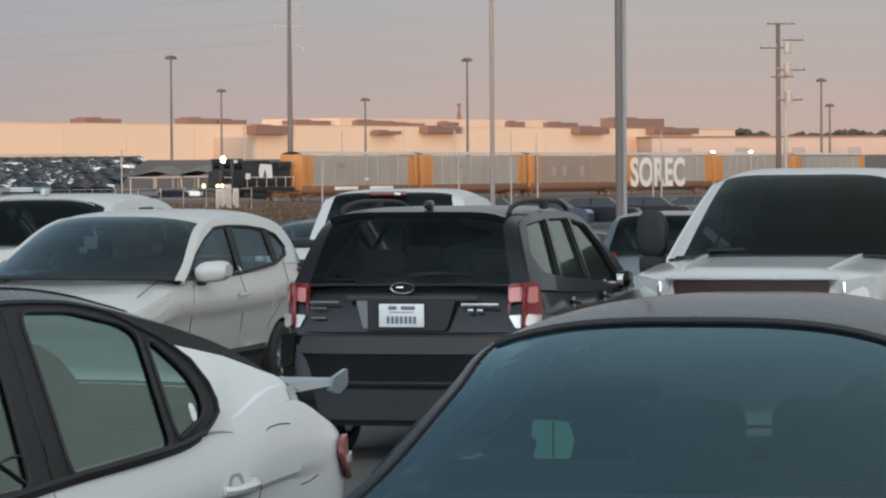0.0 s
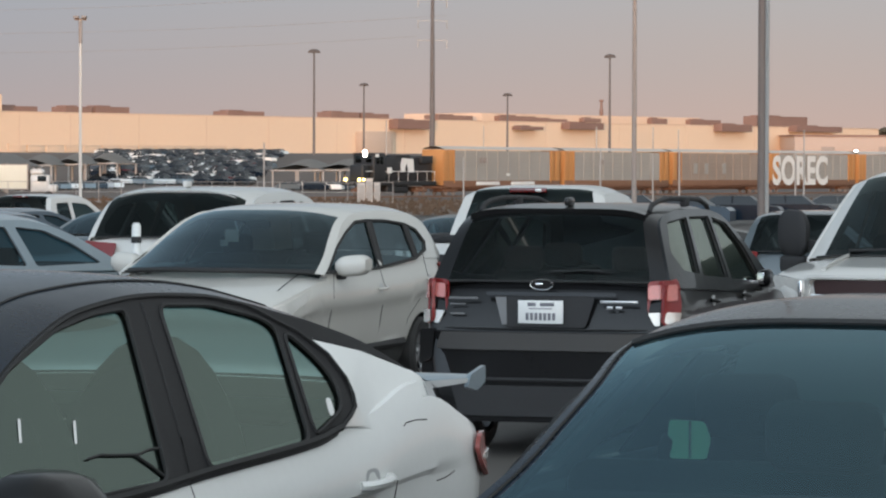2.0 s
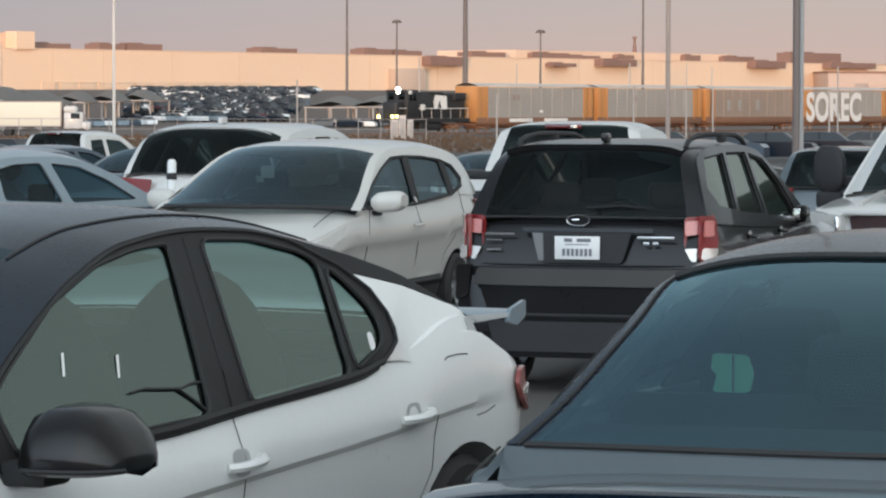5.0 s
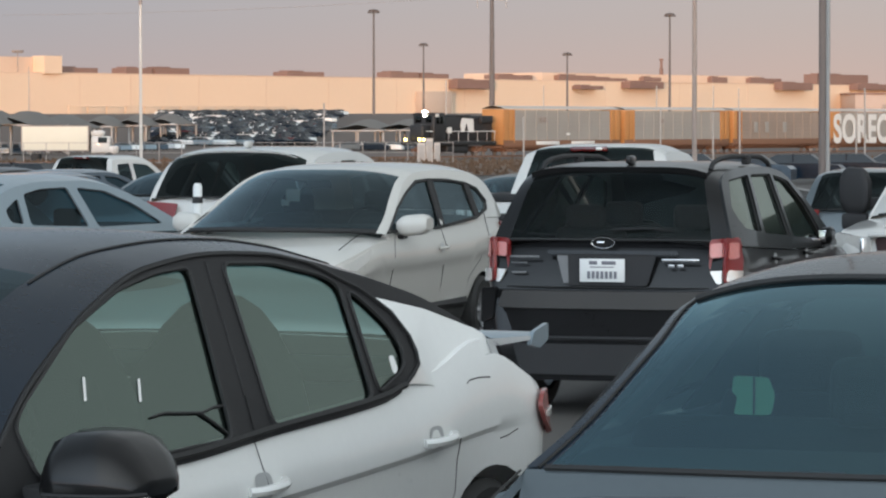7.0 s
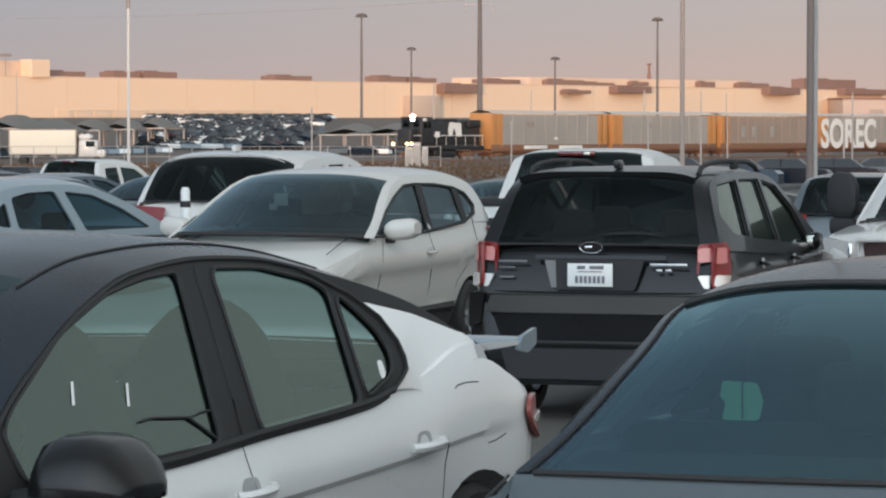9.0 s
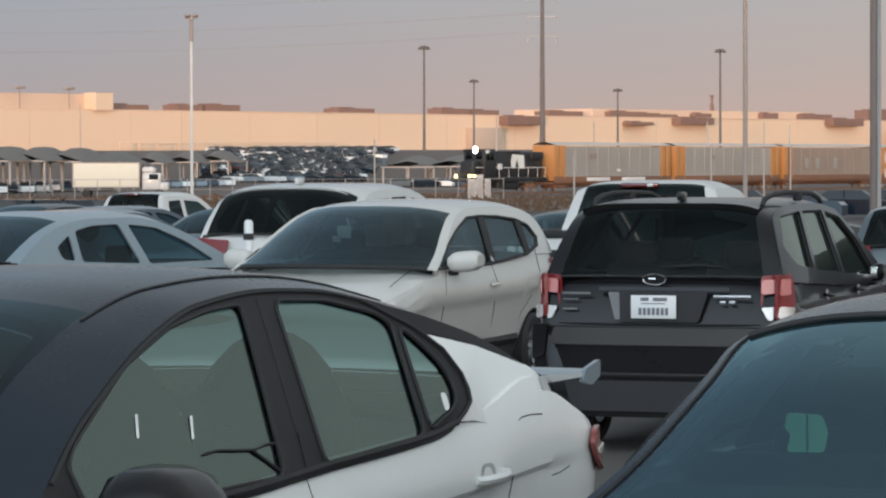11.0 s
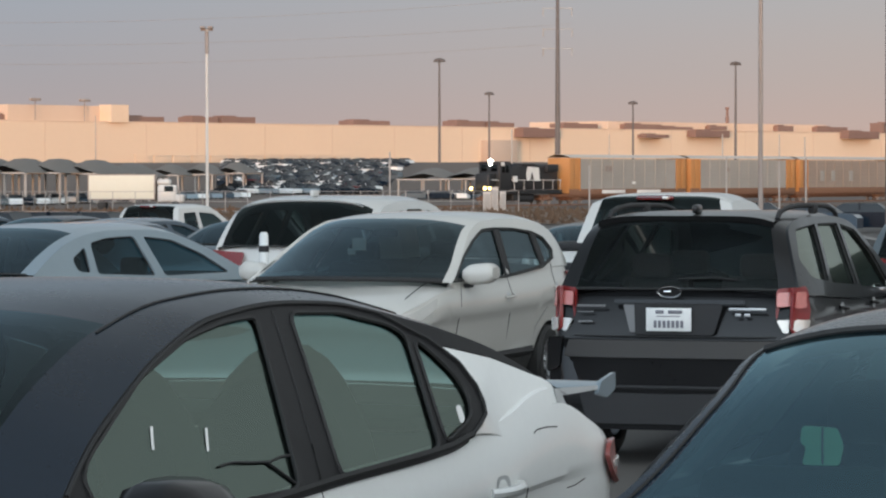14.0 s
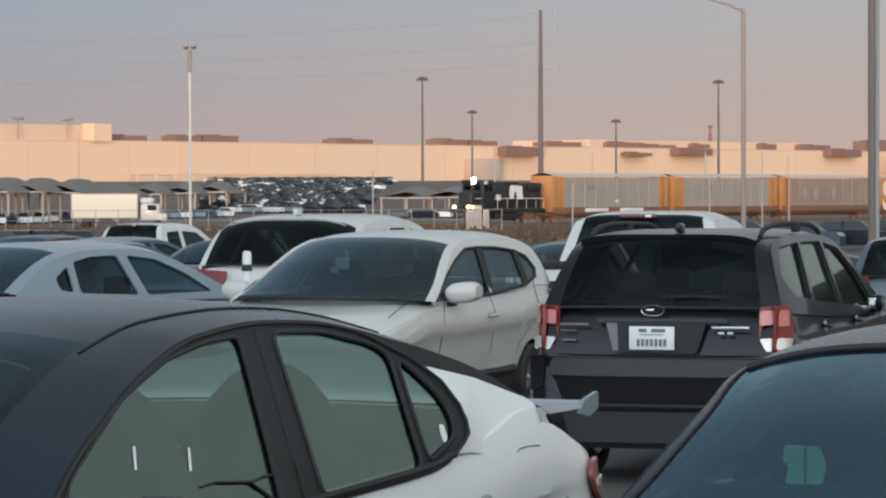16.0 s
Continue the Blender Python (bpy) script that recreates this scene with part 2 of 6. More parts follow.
def tube(points, radius, closed=False, sides=6):
    """A round bar along points."""
    bm = bmesh.new()
    pts = [Vector(p) for p in points]
    n, rings = len(pts), []
    for i, p in enumerate(pts):
        a, b = pts[(i - 1) % n] if closed or i else p, pts[(i + 1) % n] if closed or i < n - 1 else p
        d = (b - a).normalized()
        up = Vector((0, 0, 1)) if abs(d.z) < 0.9 else Vector((1, 0, 0))
        s = d.cross(up).normalized()
        u = s.cross(d)
        r = radius[i] if isinstance(radius, (list, tuple)) else radius
        rings.append([bm.verts.new(p + (s * math.cos(k * math.tau / sides) + u * math.sin(k * math.tau / sides)) * r) for k in range(sides)])
    for i in range(n if closed else n - 1):
        A, B = rings[i], rings[(i + 1) % n]
        for k in range(sides):
            bm.faces.new((A[k], A[(k + 1) % sides], B[(k + 1) % sides], B[k]))
    if not closed:
        bm.faces.new(rings[0]), bm.faces.new(rings[-1])
    return bm


def lathe(profile, sides=24, axis="z"):
    """A turned shape from (radius, height) points."""
    rows = [[(r * math.cos(k * math.tau / sides), r * math.sin(k * math.tau / sides), h) for k in range(sides + 1)] for r, h in profile]
    bm = grid(rows)
    if axis == "x":
        bmesh.ops.transform(bm, matrix=Matrix.Rotation(math.pi / 2, 4, "Y"), verts=bm.verts)
    if axis == "y":
        bmesh.ops.transform(bm, matrix=Matrix.Rotation(math.pi / 2, 4, "X"), verts=bm.verts)
    return bm


def rounded(poly, r=0.04, n=4, step=0.06):
    """A closed outline with rounded corners and evenly split sides."""
    out, m = [], len(poly)
    P = [Vector((*p, 0)) for p in poly]
    for i in range(m):
        a, b, c = P[i - 1], P[i], P[(i + 1) % m]
        ra = min(r, (a - b).length * 0.45)
        rc = min(r, (c - b).length * 0.45)
        p0, p2 = b + (a - b).normalized() * ra, b + (c - b).normalized() * rc
        arc = [(1 - t) ** 2 * p0 + 2 * t * (1 - t) * b + t * t * p2 for t in (k / n for k in range(n + 1))]
        if out:
            gap = (arc[0] - out[-1]).length
            k = int(gap / step)
            last = out[-1]
            out += [last.lerp(arc[0], (j + 1) / (k + 1)) for j in range(k)]
        out += arc
    gap = (out[0] - out[-1]).length
    k = int(gap / step)
    last, first = out[-1], out[0]
    out += [last.lerp(first, (j + 1) / (k + 1)) for j in range(k)]
    return [(p.x, p.y) for p in out]


def filled(outline, holes=(), lift=None, depth=0.0):
    """A flat outline with holes, lifted into space by lift(a, b); depth: thickness."""
    bm = bmesh.new()
    for loop in (outline, *holes):
        vs = [bm.verts.new((a, b, 0)) for a, b in loop]
        for i in range(len(vs)):
            bm.edges.new((vs[i - 1], vs[i]))
    bmesh.ops.triangle_fill(bm, use_beauty=True, use_dissolve=False, edges=list(bm.edges))
    if holes:
        def inside(p, poly):
            c = False
            for i in range(len(poly)):
                (x1, y1), (x2, y2) = poly[i - 1], poly[i]
                if (y1 > p.y) != (y2 > p.y) and p.x < (x2 - x1) * (p.y - y1) / (y2 - y1) + x1:
                    c = not c
            return c
        bad = [f for f in bm.faces if any(inside(f.calc_center_median(), h) for h in holes)]
        bmesh.ops.delete(bm, geom=bad, context="FACES_ONLY")
    for v in bm.verts:
        v.co = lift(v.co.x, v.co.y)
    if depth:
        bmesh.ops.recalc_face_normals(bm, faces=bm.faces)
        bmesh.ops.solidify(bm, geom=list(bm.faces), thickness=depth)
    return bm


class Shape:
    """The shape of a car: s runs back from the nose, v to its right, z up."""

    def __init__(self, length, half, top, bottom, belt, rail, centre, lean, wheel=(0.95, 3.77, 0.34), floor=0.45, shoulder=0.07, bulge=(0.22, 0.12), box=3.2, sides=None, crease=None):
        self.box = box
        self.crease = smooth_line(crease) if crease else None
        self.length, self.lean, self.wheel, self.floor, self.shoulder, self.bulge = length, lean, wheel, floor, shoulder, bulge
        self.half, self.top, self.bottom = smooth_line(half), smooth_line(top), smooth_line(bottom)
        self.belt, self.rail, self.centre = smooth_line(belt), smooth_line(rail), smooth_line(centre)
        self.s0, self.s1 = rail[0][0], rail[-1][0]
        self.sides = smooth_line(sides or [(0, 0.90), (0.12, 0.955), (0.35, 0.975), (0.6, 0.982), (0.7, 1.0), (0.85, 0.995), (1, 0.975)])

    def p(self, s, v, z):
        return Vector((v, self.length / 2 - s, z))

    def side(self, s, z, sign=1, out=0.0):
        b = self.belt(s)
        v = self.half(s) * 0.975 - self.lean * max(0, z - b) - 0.1 * self.lean * max(0, z - b) ** 2 if z > b else self.body_v(s, z)
        return self.p(s, sign * (v + out), z)

    def body_v(self, s, z):
        zb, zs = self.bottom(s), self.top(s) - self.shoulder
        if self.crease:
            zc = self.crease(s)
            keen = min(1, max(0, (s - 1.0) / .5)) * min(1, max(0, (4.62 - s) / .35))
            if z > zc:
                return self.half(s) * (1 - .03 * (min(1, (z - zc) / max(.05, zs - zc))) ** 2)
            return self.half(s) * (1 - .024 * keen * min(1, (zc - z) / .022) - .10 * (min(1, (zc - z) / max(.05, zc - zb))) ** 2)
        return self.half(s) * self.sides(min(1, max(0, (z - zb) / max(0.01, zs - zb))))

    def body(self):
        """The lower shell with wheel arches and an open cabin."""
        c0, c1 = self.s0 + 0.12, self.s1 - 0.12
        st = sorted(set([0.0, 0.02, 0.05, 0.1, 0.16, 0.24] + [self.length - d for d in (0.0, 0.015, 0.04, 0.08, 0.14, 0.22)] + [c0 - 0.01, c0 + 0.02, c1 - 0.02, c1 + 0.01]
                        + [round(0.3 + 0.075 * i, 3) for i in range(int((self.length - 0.6) / 0.075) + 1)]))
        rows = []
        for s in st:
            zb, zt, w = self.bottom(s), self.top(s), self.half(s)
            for a in self.wheel[:2]:
                r = self.wheel[2] + 0.06
                if abs(s - a) < r:
                    zb = max(zb, self.wheel[2] - 0.02 + math.sqrt(r * r - (s - a) ** 2))
            zs = max(zb + 0.02, zt - self.shoulder)
            steps = [k / 21 for k in range(22)]
            if self.crease and zs > zb + .1:
                zc = min(max(self.crease(s), zb + .06), zs - .03)
                lo, mid = (zc - .022 - zb) / (zs - zb), (zc - zb) / (zs - zb)
                steps = [lo * k / 12 for k in range(13)] + [mid] + [mid + (1 - mid) * k / 8 for k in range(1, 9)]
            half = [(self.body_v(s, zb + (zs - zb) * k) if zs > zb + 0.03 else w * 0.97, zb + (zs - zb) * k) for k in steps]
            ws = half[-1][0]
            if c0 < s < c1:
                f = self.floor
                half += [(ws - 0.015, zs + 0.05), (ws - 0.05, zs + 0.06), (ws - 0.08, zs), (ws - 0.1, f + 0.1), (ws - 0.14, f), (ws * 0.6, f), (ws * 0.3, f), (0, f)]
            else:
                half += [(ws * (1 - q), zs + (zt - zs) * (1 - (1 - q) ** 3)) for q in (0.04, 0.09, 0.16, 0.26, 0.4, 0.58, 0.8, 1.0)]
            rows.append([self.p(s, -v, z) for v, z in half] + [self.p(s, v, z) for v, z in half[-2::-1]])
        bm = grid(rows)
        for e in (rows[0], rows[-1]):
            try:
                vs = [bm.verts.new(p) for p in e]
                bm.faces.new(vs)
            except ValueError:
                pass
        bmesh.ops.remove_doubles(bm, verts=bm.verts, dist=1e-4)
        for fc in bm.faces:
            if all(v.co.z < self.belt(self.length / 2 - v.co.y) - 0.02 and abs(v.co.x) < self.half(self.length / 2 - v.co.y) - 0.07 and c0 - 0.02 < self.length / 2 - v.co.y < c1 + 0.02 for v in fc.verts):
                fc.material_index = 1
        return bm

    def top_rows(self, a, b, n, q0=-1.0, q1=1.0, m=14, out=0.0):
        rows = []
        for i in range(n + 1):
            s = a + (b - a) * i / n
            zr, zc = self.rail(s), self.centre(s)
            vr = abs(self.side(s, zr).x)
            u = (s - self.s0) / (self.s1 - self.s0)
            bul = -self.bulge[0] * (1 - u) ** 1.5 + self.bulge[1] * u ** 1.5
            row = []
            for j in range(m + 1):
                q = q0 + (q1 - q0) * j / m
                row.append(self.p(s + bul * (1 - q * q), vr * q, zr + (zc - zr) * (1 - abs(q) ** self.box) + out))
            rows.append(row)
        return rows


def wheel_parts(parent, shape):
    r = shape.wheel[2]
    for a in shape.wheel[:2]:
        for sg in (-1, 1):
            v = sg * (shape.half(a) * 0.97 - 0.11)
            ty = lathe([(r - 0.11, -0.1), (r - 0.03, -0.105), (r, -0.08), (r, 0.08), (r - 0.03, 0.105), (r - 0.11, 0.1), (r - 0.11, -0.1)], 28, "x")
            bmesh.ops.transform(ty, matrix=Matrix.Translation(shape.p(a, v, r)), verts=ty.verts)
            w = new("wheel")
            w.parent = parent
            part("tyre", ty, M_RUBBER, w)
            bits = [lathe([(r - 0.105, -0.09), (r - 0.105, 0.095), (r - 0.13, 0.09), (r - 0.14, 0.03), (r - 0.14, -0.09)], 24, "x"), lathe([(0.001, 0.07), (0.05, 0.07), (0.06, 0.04), (0.06, -0.05)], 14, "x")]
            for k in range(5):
                b = block(0.03, 0.05, r - 0.15, (0.05, 0, (r - 0.15) / 2 + 0.03), 0.01)
                bmesh.ops.transform(b, matrix=Matrix.Rotation(k * math.tau / 5, 4, "X"), verts=b.verts)
                bits.append(b)
            rim = join(*bits)
            if sg < 0:
                bmesh.ops.scale(rim, vec=(-1, 1, 1), verts=rim.verts)
            bmesh.ops.transform(rim, matrix=Matrix.Translation(shape.p(a, v, r)), verts=rim.verts)
            part("rim", rim, M_ALLOY, w)


def seat_parts(parent, shape, spots, z=0.62, high=1.12, mat=None):
    """Seat backs with head rests at (s, v, width)."""
    for s, v, w in spots:
        hgt = high - 0.14 - z
        b = block(w, 0.16, hgt, (0, 0, 0), 0.06, 3, Matrix.Rotation(radians(-14), 4, "X"))
        c = block(w, 0.46, 0.16, (0, 0.2, -hgt / 2 - 0.02), 0.05, 3)
        bm = join(b, c)
        bmesh.ops.transform(bm, matrix=Matrix.Translation(shape.p(s, v, z + hgt / 2)), verts=bm.verts)
        part("seat", bm, mat or M_CABIN, parent)
        h = block(min(0.28, w * 0.6), 0.1, 0.17, (0, 0, 0), 0.05, 3)
        bmesh.ops.transform(h, matrix=Matrix.Translation(shape.p(s + 0.09, v, high - 0.07)), verts=h.verts)
        part("head_rest", h, mat or M_CABIN, parent)


def side_glass(parent, shape, name, poly, sign, material, r=0.04, trim=True, trim_mat=None, tr=0.007):
    loop = rounded(poly, r)
    g = part(name, filled(loop, (), lambda s, z: shape.side(s, z, sign, -0.008)), material, parent, facing=(sign, 0, 0))
    g.visible_shadow = False
    if trim:
        part("window_seal", tube([shape.side(s, z, sign, 0.001) for s, z in loop], tr, True, 5), trim_mat or M_RUBBER, g)
    return g


def frames(parent, shape, holes, material, r=0.04, name="door_frame"):
    """The pillars and window frames of both sides, as panels with openings."""
    up = [(s, shape.rail(s)) for s in np.linspace(shape.s0, shape.s1, 60)]
    low = [(s, shape.belt(s) - 0.015) for s in np.linspace(shape.s1, shape.s0, 60)]
    low = [(s, min(z, shape.rail(s) - 0.004)) for s, z in low]
    for sign in (-1, 1):
        part(name, filled(up + low, [rounded(h, r) for h in holes], lambda s, z: shape.side(s, z, sign), 0.02), material, parent)


def canopy(parent, shape, sh, sg, qf, qr, roof_mat, wind_mat, rear_mat, steps=60):
    """Roof skin, windscreen and rear window cut out of one curved surface."""
    rows = shape.top_rows(shape.s0, shape.s1, steps, m=28)
    n = len(rows) - 1

    def s_at(i):
        return shape.s0 + (shape.s1 - shape.s0) * (i + 0.5) / n

    def kind(i, j):
        q, s = abs(-1 + 2 * (j + 0.5) / 28), s_at(i)
        if s < sh and q < qf:
            return "w"
        if s > sg and q < qr:
            return "r"
        return "b"
    part("roof", grid(rows, lambda i, j: kind(i, j) == "b"), roof_mat, parent)
    for k, nm, m in (("w", "windscreen", wind_mat), ("r", "rear_window", rear_mat)):
        g = part(nm, grid(rows, lambda i, j: kind(i, j) == k), m, parent, facing=(0, 0, 1))
        g.visible_shadow = False
        edge = rows[0] if k == "w" else rows[-1]
        part("lower_seal", tube([p + Vector((0, 0, .003)) for p in edge[1:-1]], .009, False, 5), M_RUBBER, g)
    return rows


def body_patch(shape, poly, sign, out=0.004, depth=0.0, r=0.03):
    return filled(rounded(poly, r, 4, 0.04), (), lambda s, z: shape.side(s, z, sign, out), depth)


def back_patch(shape, poly, s_of, depth=0.012, r=0.03):
    """A raised patch on the tail or nose: the outline in (v, z), the station by s_of(v, z)."""
    return filled(rounded(poly, r, 4, 0.05), (), lambda v, z: shape.p(s_of(v, z), v, z), depth)


def door_mirror(parent, shape, s, z, sign, mat, w=0.24, h=0.16, d=0.17, gap=0.02):
    x0 = shape.half(s) * 0.975 + gap
    rows = []
    for i in range(-1, 12):
        t = min(1.0, max(0.0, i / 10))
        k = 0.0 if i in (-1, 11) else (1 - abs(2 * t - 1) ** 5) ** 0.5 if 0 < t < 1 else 0.55
        row = []
        for j in range(17):
            a = j * math.tau / 16
            c, sn = math.cos(a), math.sin(a)
            c, sn = math.copysign(abs(c) ** 0.55, c), math.copysign(abs(sn) ** 0.55, sn)
            row.append(shape.p(s - c * d / 2 * (0.75 * min(1, k * 9) + 0.25 * k) + 0.05 * t, sign * (x0 + 0.04 + t * w), z + sn * h / 2 * k + 0.02 * t))
        rows.append(row)
    bm = grid(rows)
    m = part("door_mirror", bm, mat, parent)
    part("mirror_foot", block(0.14, 0.10, 0.035, shape.p(s + 0.01, sign * (x0 + 0.02), z - h / 2 + 0.0), 0.012), M_PLASTIC, m)
    part("mirror_glass", block(w * 0.7, 0.008, h * 0.66, shape.p(s + d * 0.5 + 0.022, sign * (x0 + 0.04 + w * 0.5), z + 0.01), 0.003), M_CHROME, m)
    return m


def grip(parent, shape, s, z, sign, mat, w=0.2):
    """A pull handle standing off the door, its recess only painted-on shade."""
    p = [shape.side(s - w / 2 + w * t, z + 0.012 * t, sign, 0.005 + 0.035 * math.sin(math.pi * t) ** 0.5) for t in np.linspace(0, 1, 9)]
    h = part("door_handle", tube(p, 0.014, False, 6), mat, parent)
    # flat grey patch, coloured like the shade inside a handle cup
    part("handle_shade_patch", filled(rounded([(s - w * .3, z - .03), (s + w * .2, z - .03), (s + w * .2, z + .045), (s - w * .3, z + .045)], 0.035), (), lambda a, b: shape.side(a, b, sign, 0.0025)), M_RECESS, h)
    return h


def seam(parent, shape, pts, sign, name="panel_gap", r=0.0026):
    part(name, tube([shape.side(s, z, sign, 0.001) for s, z in pts], r, False, 4), M_RUBBER, parent)


# ---- the ground falls gently towards the railway and rises to the works beyond ----
ground_z = smooth_line([(-400, 0.0), (9, 0.0), (22, -0.14), (30, -0.17), (42, -0.27), (75, -0.5), (200, -1.1), (390, -1.75), (540, -1.65), (600, 0.2), (700, 3.0), (790, 4.8), (1000, 6.0), (1150, 6.7), (1700, 7.0), (4000, 7.0)])


def stand(x, y, heading):
    """The pose of a car on the ground, its heading in degrees clockwise from straight ahead."""
    return pose(x, y, ground_z(y), 0, 0, -heading)


def parked(name, shape, m, label, category, paint_mat, roof_mat=None, windows=(), glass=None, wind=None, rear=None, sh=2.2, sg=3.6, qf=0.86, qr=0.8, group="parked cars",
           frame_mat=None, seats=((2.35, -0.38, 0.52), (2.35, 0.38, 0.52), (3.35, 0, 1.25)), seat_z=0.55, seat_high=1.15, mirror=None, handles=(), handle_mat=None, panels=True):
    car = thing(name, m, label, category, group)
    part("body", shape.body(), [paint_mat, M_CABIN], car)
    canopy(car, shape, sh, sg, qf, qr, roof_mat or paint_mat, wind or glass, rear or glass)
    if panels:
        frames(car, shape, windows, frame_mat or paint_mat)
    for w in windows:
        for sign in (-1, 1):
            side_glass(car, shape, "side_window", w, sign, glass)
    wheel_parts(car, shape)
    seat_parts(car, shape, seats, seat_z, seat_high)
    if mirror:
        for sign in (-1, 1):
            door_mirror(car, shape, mirror[0], mirror[1], sign, mirror[2], *mirror[3:])
    for s, z in handles:
        for sign in (-1, 1):
            grip(car, shape, s, z, sign, handle_mat or paint_mat)
    return car


def dashboard(car, shape, s, z, w=1.3):
    part("dashboard", block(w, 0.45, 0.22, shape.p(s, 0, z), 0.07, 3), M_CABIN, car)
    ring = [shape.p(s + 0.36 + 0.06 * math.sin(a), -0.37 + 0.185 * math.cos(a), z + 0.08 + 0.17 * math.sin(a)) for a in np.linspace(0, math.tau, 21)[:-1]]
    part("steering_wheel", tube(ring, 0.016, True, 6), M_PLASTIC, car)


def number_plate(car, centre, w=0.305, h=0.152, turn=None, frame_mat=None):
    """A white plate with plain bars where its letters are."""
    t = Matrix.Translation(centre) @ (turn or Matrix.Identity(4))
    bm = block(w, 0.008, h, (0, 0, 0), 0.003)
    bmesh.ops.transform(bm, matrix=t, verts=bm.verts)
    p = part("number_plate", bm, M_PLATE, car, "white number plate with dark bars")
    for z, x, bw, bh in ((0.050, -0.06, 0.07, 0.024), (0.050, 0.045, 0.12, 0.024), (0.022, 0, 0.20, 0.007), *((-0.030, -0.09 + 0.03 * k, 0.026, 0.048) for k in range(7))):
        b = block(bw * 0.8, 0.004, bh, (x, -0.0055, z), 0.002)
        bmesh.ops.transform(b, matrix=t, verts=b.verts)
        part("bar", b, M_INK, p)
    return p


M_PILLAR = surface("satin_black_pillar", (.016, .016, .017), .5, 0, .2, 6, 90, spec=.25)
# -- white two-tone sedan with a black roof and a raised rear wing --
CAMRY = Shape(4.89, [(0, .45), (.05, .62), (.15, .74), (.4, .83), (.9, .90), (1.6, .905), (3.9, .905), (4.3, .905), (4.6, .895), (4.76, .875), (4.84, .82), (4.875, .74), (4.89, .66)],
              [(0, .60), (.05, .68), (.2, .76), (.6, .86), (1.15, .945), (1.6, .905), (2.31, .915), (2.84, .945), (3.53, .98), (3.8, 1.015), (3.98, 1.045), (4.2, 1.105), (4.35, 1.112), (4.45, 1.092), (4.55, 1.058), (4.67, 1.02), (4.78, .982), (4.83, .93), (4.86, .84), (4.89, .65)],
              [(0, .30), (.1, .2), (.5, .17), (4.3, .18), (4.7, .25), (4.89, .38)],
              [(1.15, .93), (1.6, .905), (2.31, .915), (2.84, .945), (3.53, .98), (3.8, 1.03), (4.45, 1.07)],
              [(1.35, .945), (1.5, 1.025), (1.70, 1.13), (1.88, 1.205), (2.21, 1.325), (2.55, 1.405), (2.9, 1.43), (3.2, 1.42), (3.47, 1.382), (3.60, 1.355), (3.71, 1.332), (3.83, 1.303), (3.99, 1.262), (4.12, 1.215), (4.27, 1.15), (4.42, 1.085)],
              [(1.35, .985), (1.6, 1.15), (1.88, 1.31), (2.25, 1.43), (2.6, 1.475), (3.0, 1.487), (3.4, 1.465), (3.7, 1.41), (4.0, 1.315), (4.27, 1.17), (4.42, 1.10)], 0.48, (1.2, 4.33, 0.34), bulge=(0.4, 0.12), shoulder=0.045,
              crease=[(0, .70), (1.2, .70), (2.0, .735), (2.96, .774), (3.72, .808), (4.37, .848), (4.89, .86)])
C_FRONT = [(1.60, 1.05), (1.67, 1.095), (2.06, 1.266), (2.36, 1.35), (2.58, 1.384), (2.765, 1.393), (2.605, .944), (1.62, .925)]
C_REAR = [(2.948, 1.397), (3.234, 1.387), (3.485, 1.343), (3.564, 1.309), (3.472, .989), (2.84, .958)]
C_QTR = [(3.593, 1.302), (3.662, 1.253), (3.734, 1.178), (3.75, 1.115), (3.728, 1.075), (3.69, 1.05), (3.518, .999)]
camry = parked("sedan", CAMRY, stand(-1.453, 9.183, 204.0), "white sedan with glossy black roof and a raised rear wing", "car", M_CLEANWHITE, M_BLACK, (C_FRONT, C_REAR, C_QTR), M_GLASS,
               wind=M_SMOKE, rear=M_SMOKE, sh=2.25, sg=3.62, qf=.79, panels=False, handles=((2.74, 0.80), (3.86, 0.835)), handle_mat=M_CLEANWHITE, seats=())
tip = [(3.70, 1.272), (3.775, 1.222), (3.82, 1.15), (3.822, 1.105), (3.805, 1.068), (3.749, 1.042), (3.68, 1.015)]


def lounge_seat(s, v, w, high, deep=.22):
    """A broad cloth seat back with a domed top and its cushion."""
    rows = []
    for k in range(15):
        a = math.pi * k / 14
        x, up = -math.cos(a) * w / 2, math.sin(a) ** .55
        rows.append([CAMRY.p(s + d + .12 * (z - .5), v + x, .45 + (high - .45) * z) for d, z in ((0, 0), (0, .55 * up), (.02, .9 * up), (deep / 2, up), (deep - .02, .9 * up), (deep, .5 * up), (deep, 0))])
    part("seat", join(grid(rows), block(w, .5, .16, CAMRY.p(s - .2, v, .48), .05, 3)), M_CABIN, camry)


for s, v, w, high in ((2.42, -.37, .52, 1.27), (2.42, .37, .52, 1.27), (3.36, -.35, .62, 1.285), (3.36, .35, .62, 1.285)):
    lounge_seat(s, v, w, high)
part("parcel_shelf", block(1.3, .5, .05, CAMRY.p(4.0, 0, 1.03), .02), M_CABIN, camry)
part("head_lining", grid([[p + Vector((0, 0, -.045)) for p in r] for r in CAMRY.top_rows(2.3, 3.6, 12, -.9, .9)]), M_CABIN, camry)


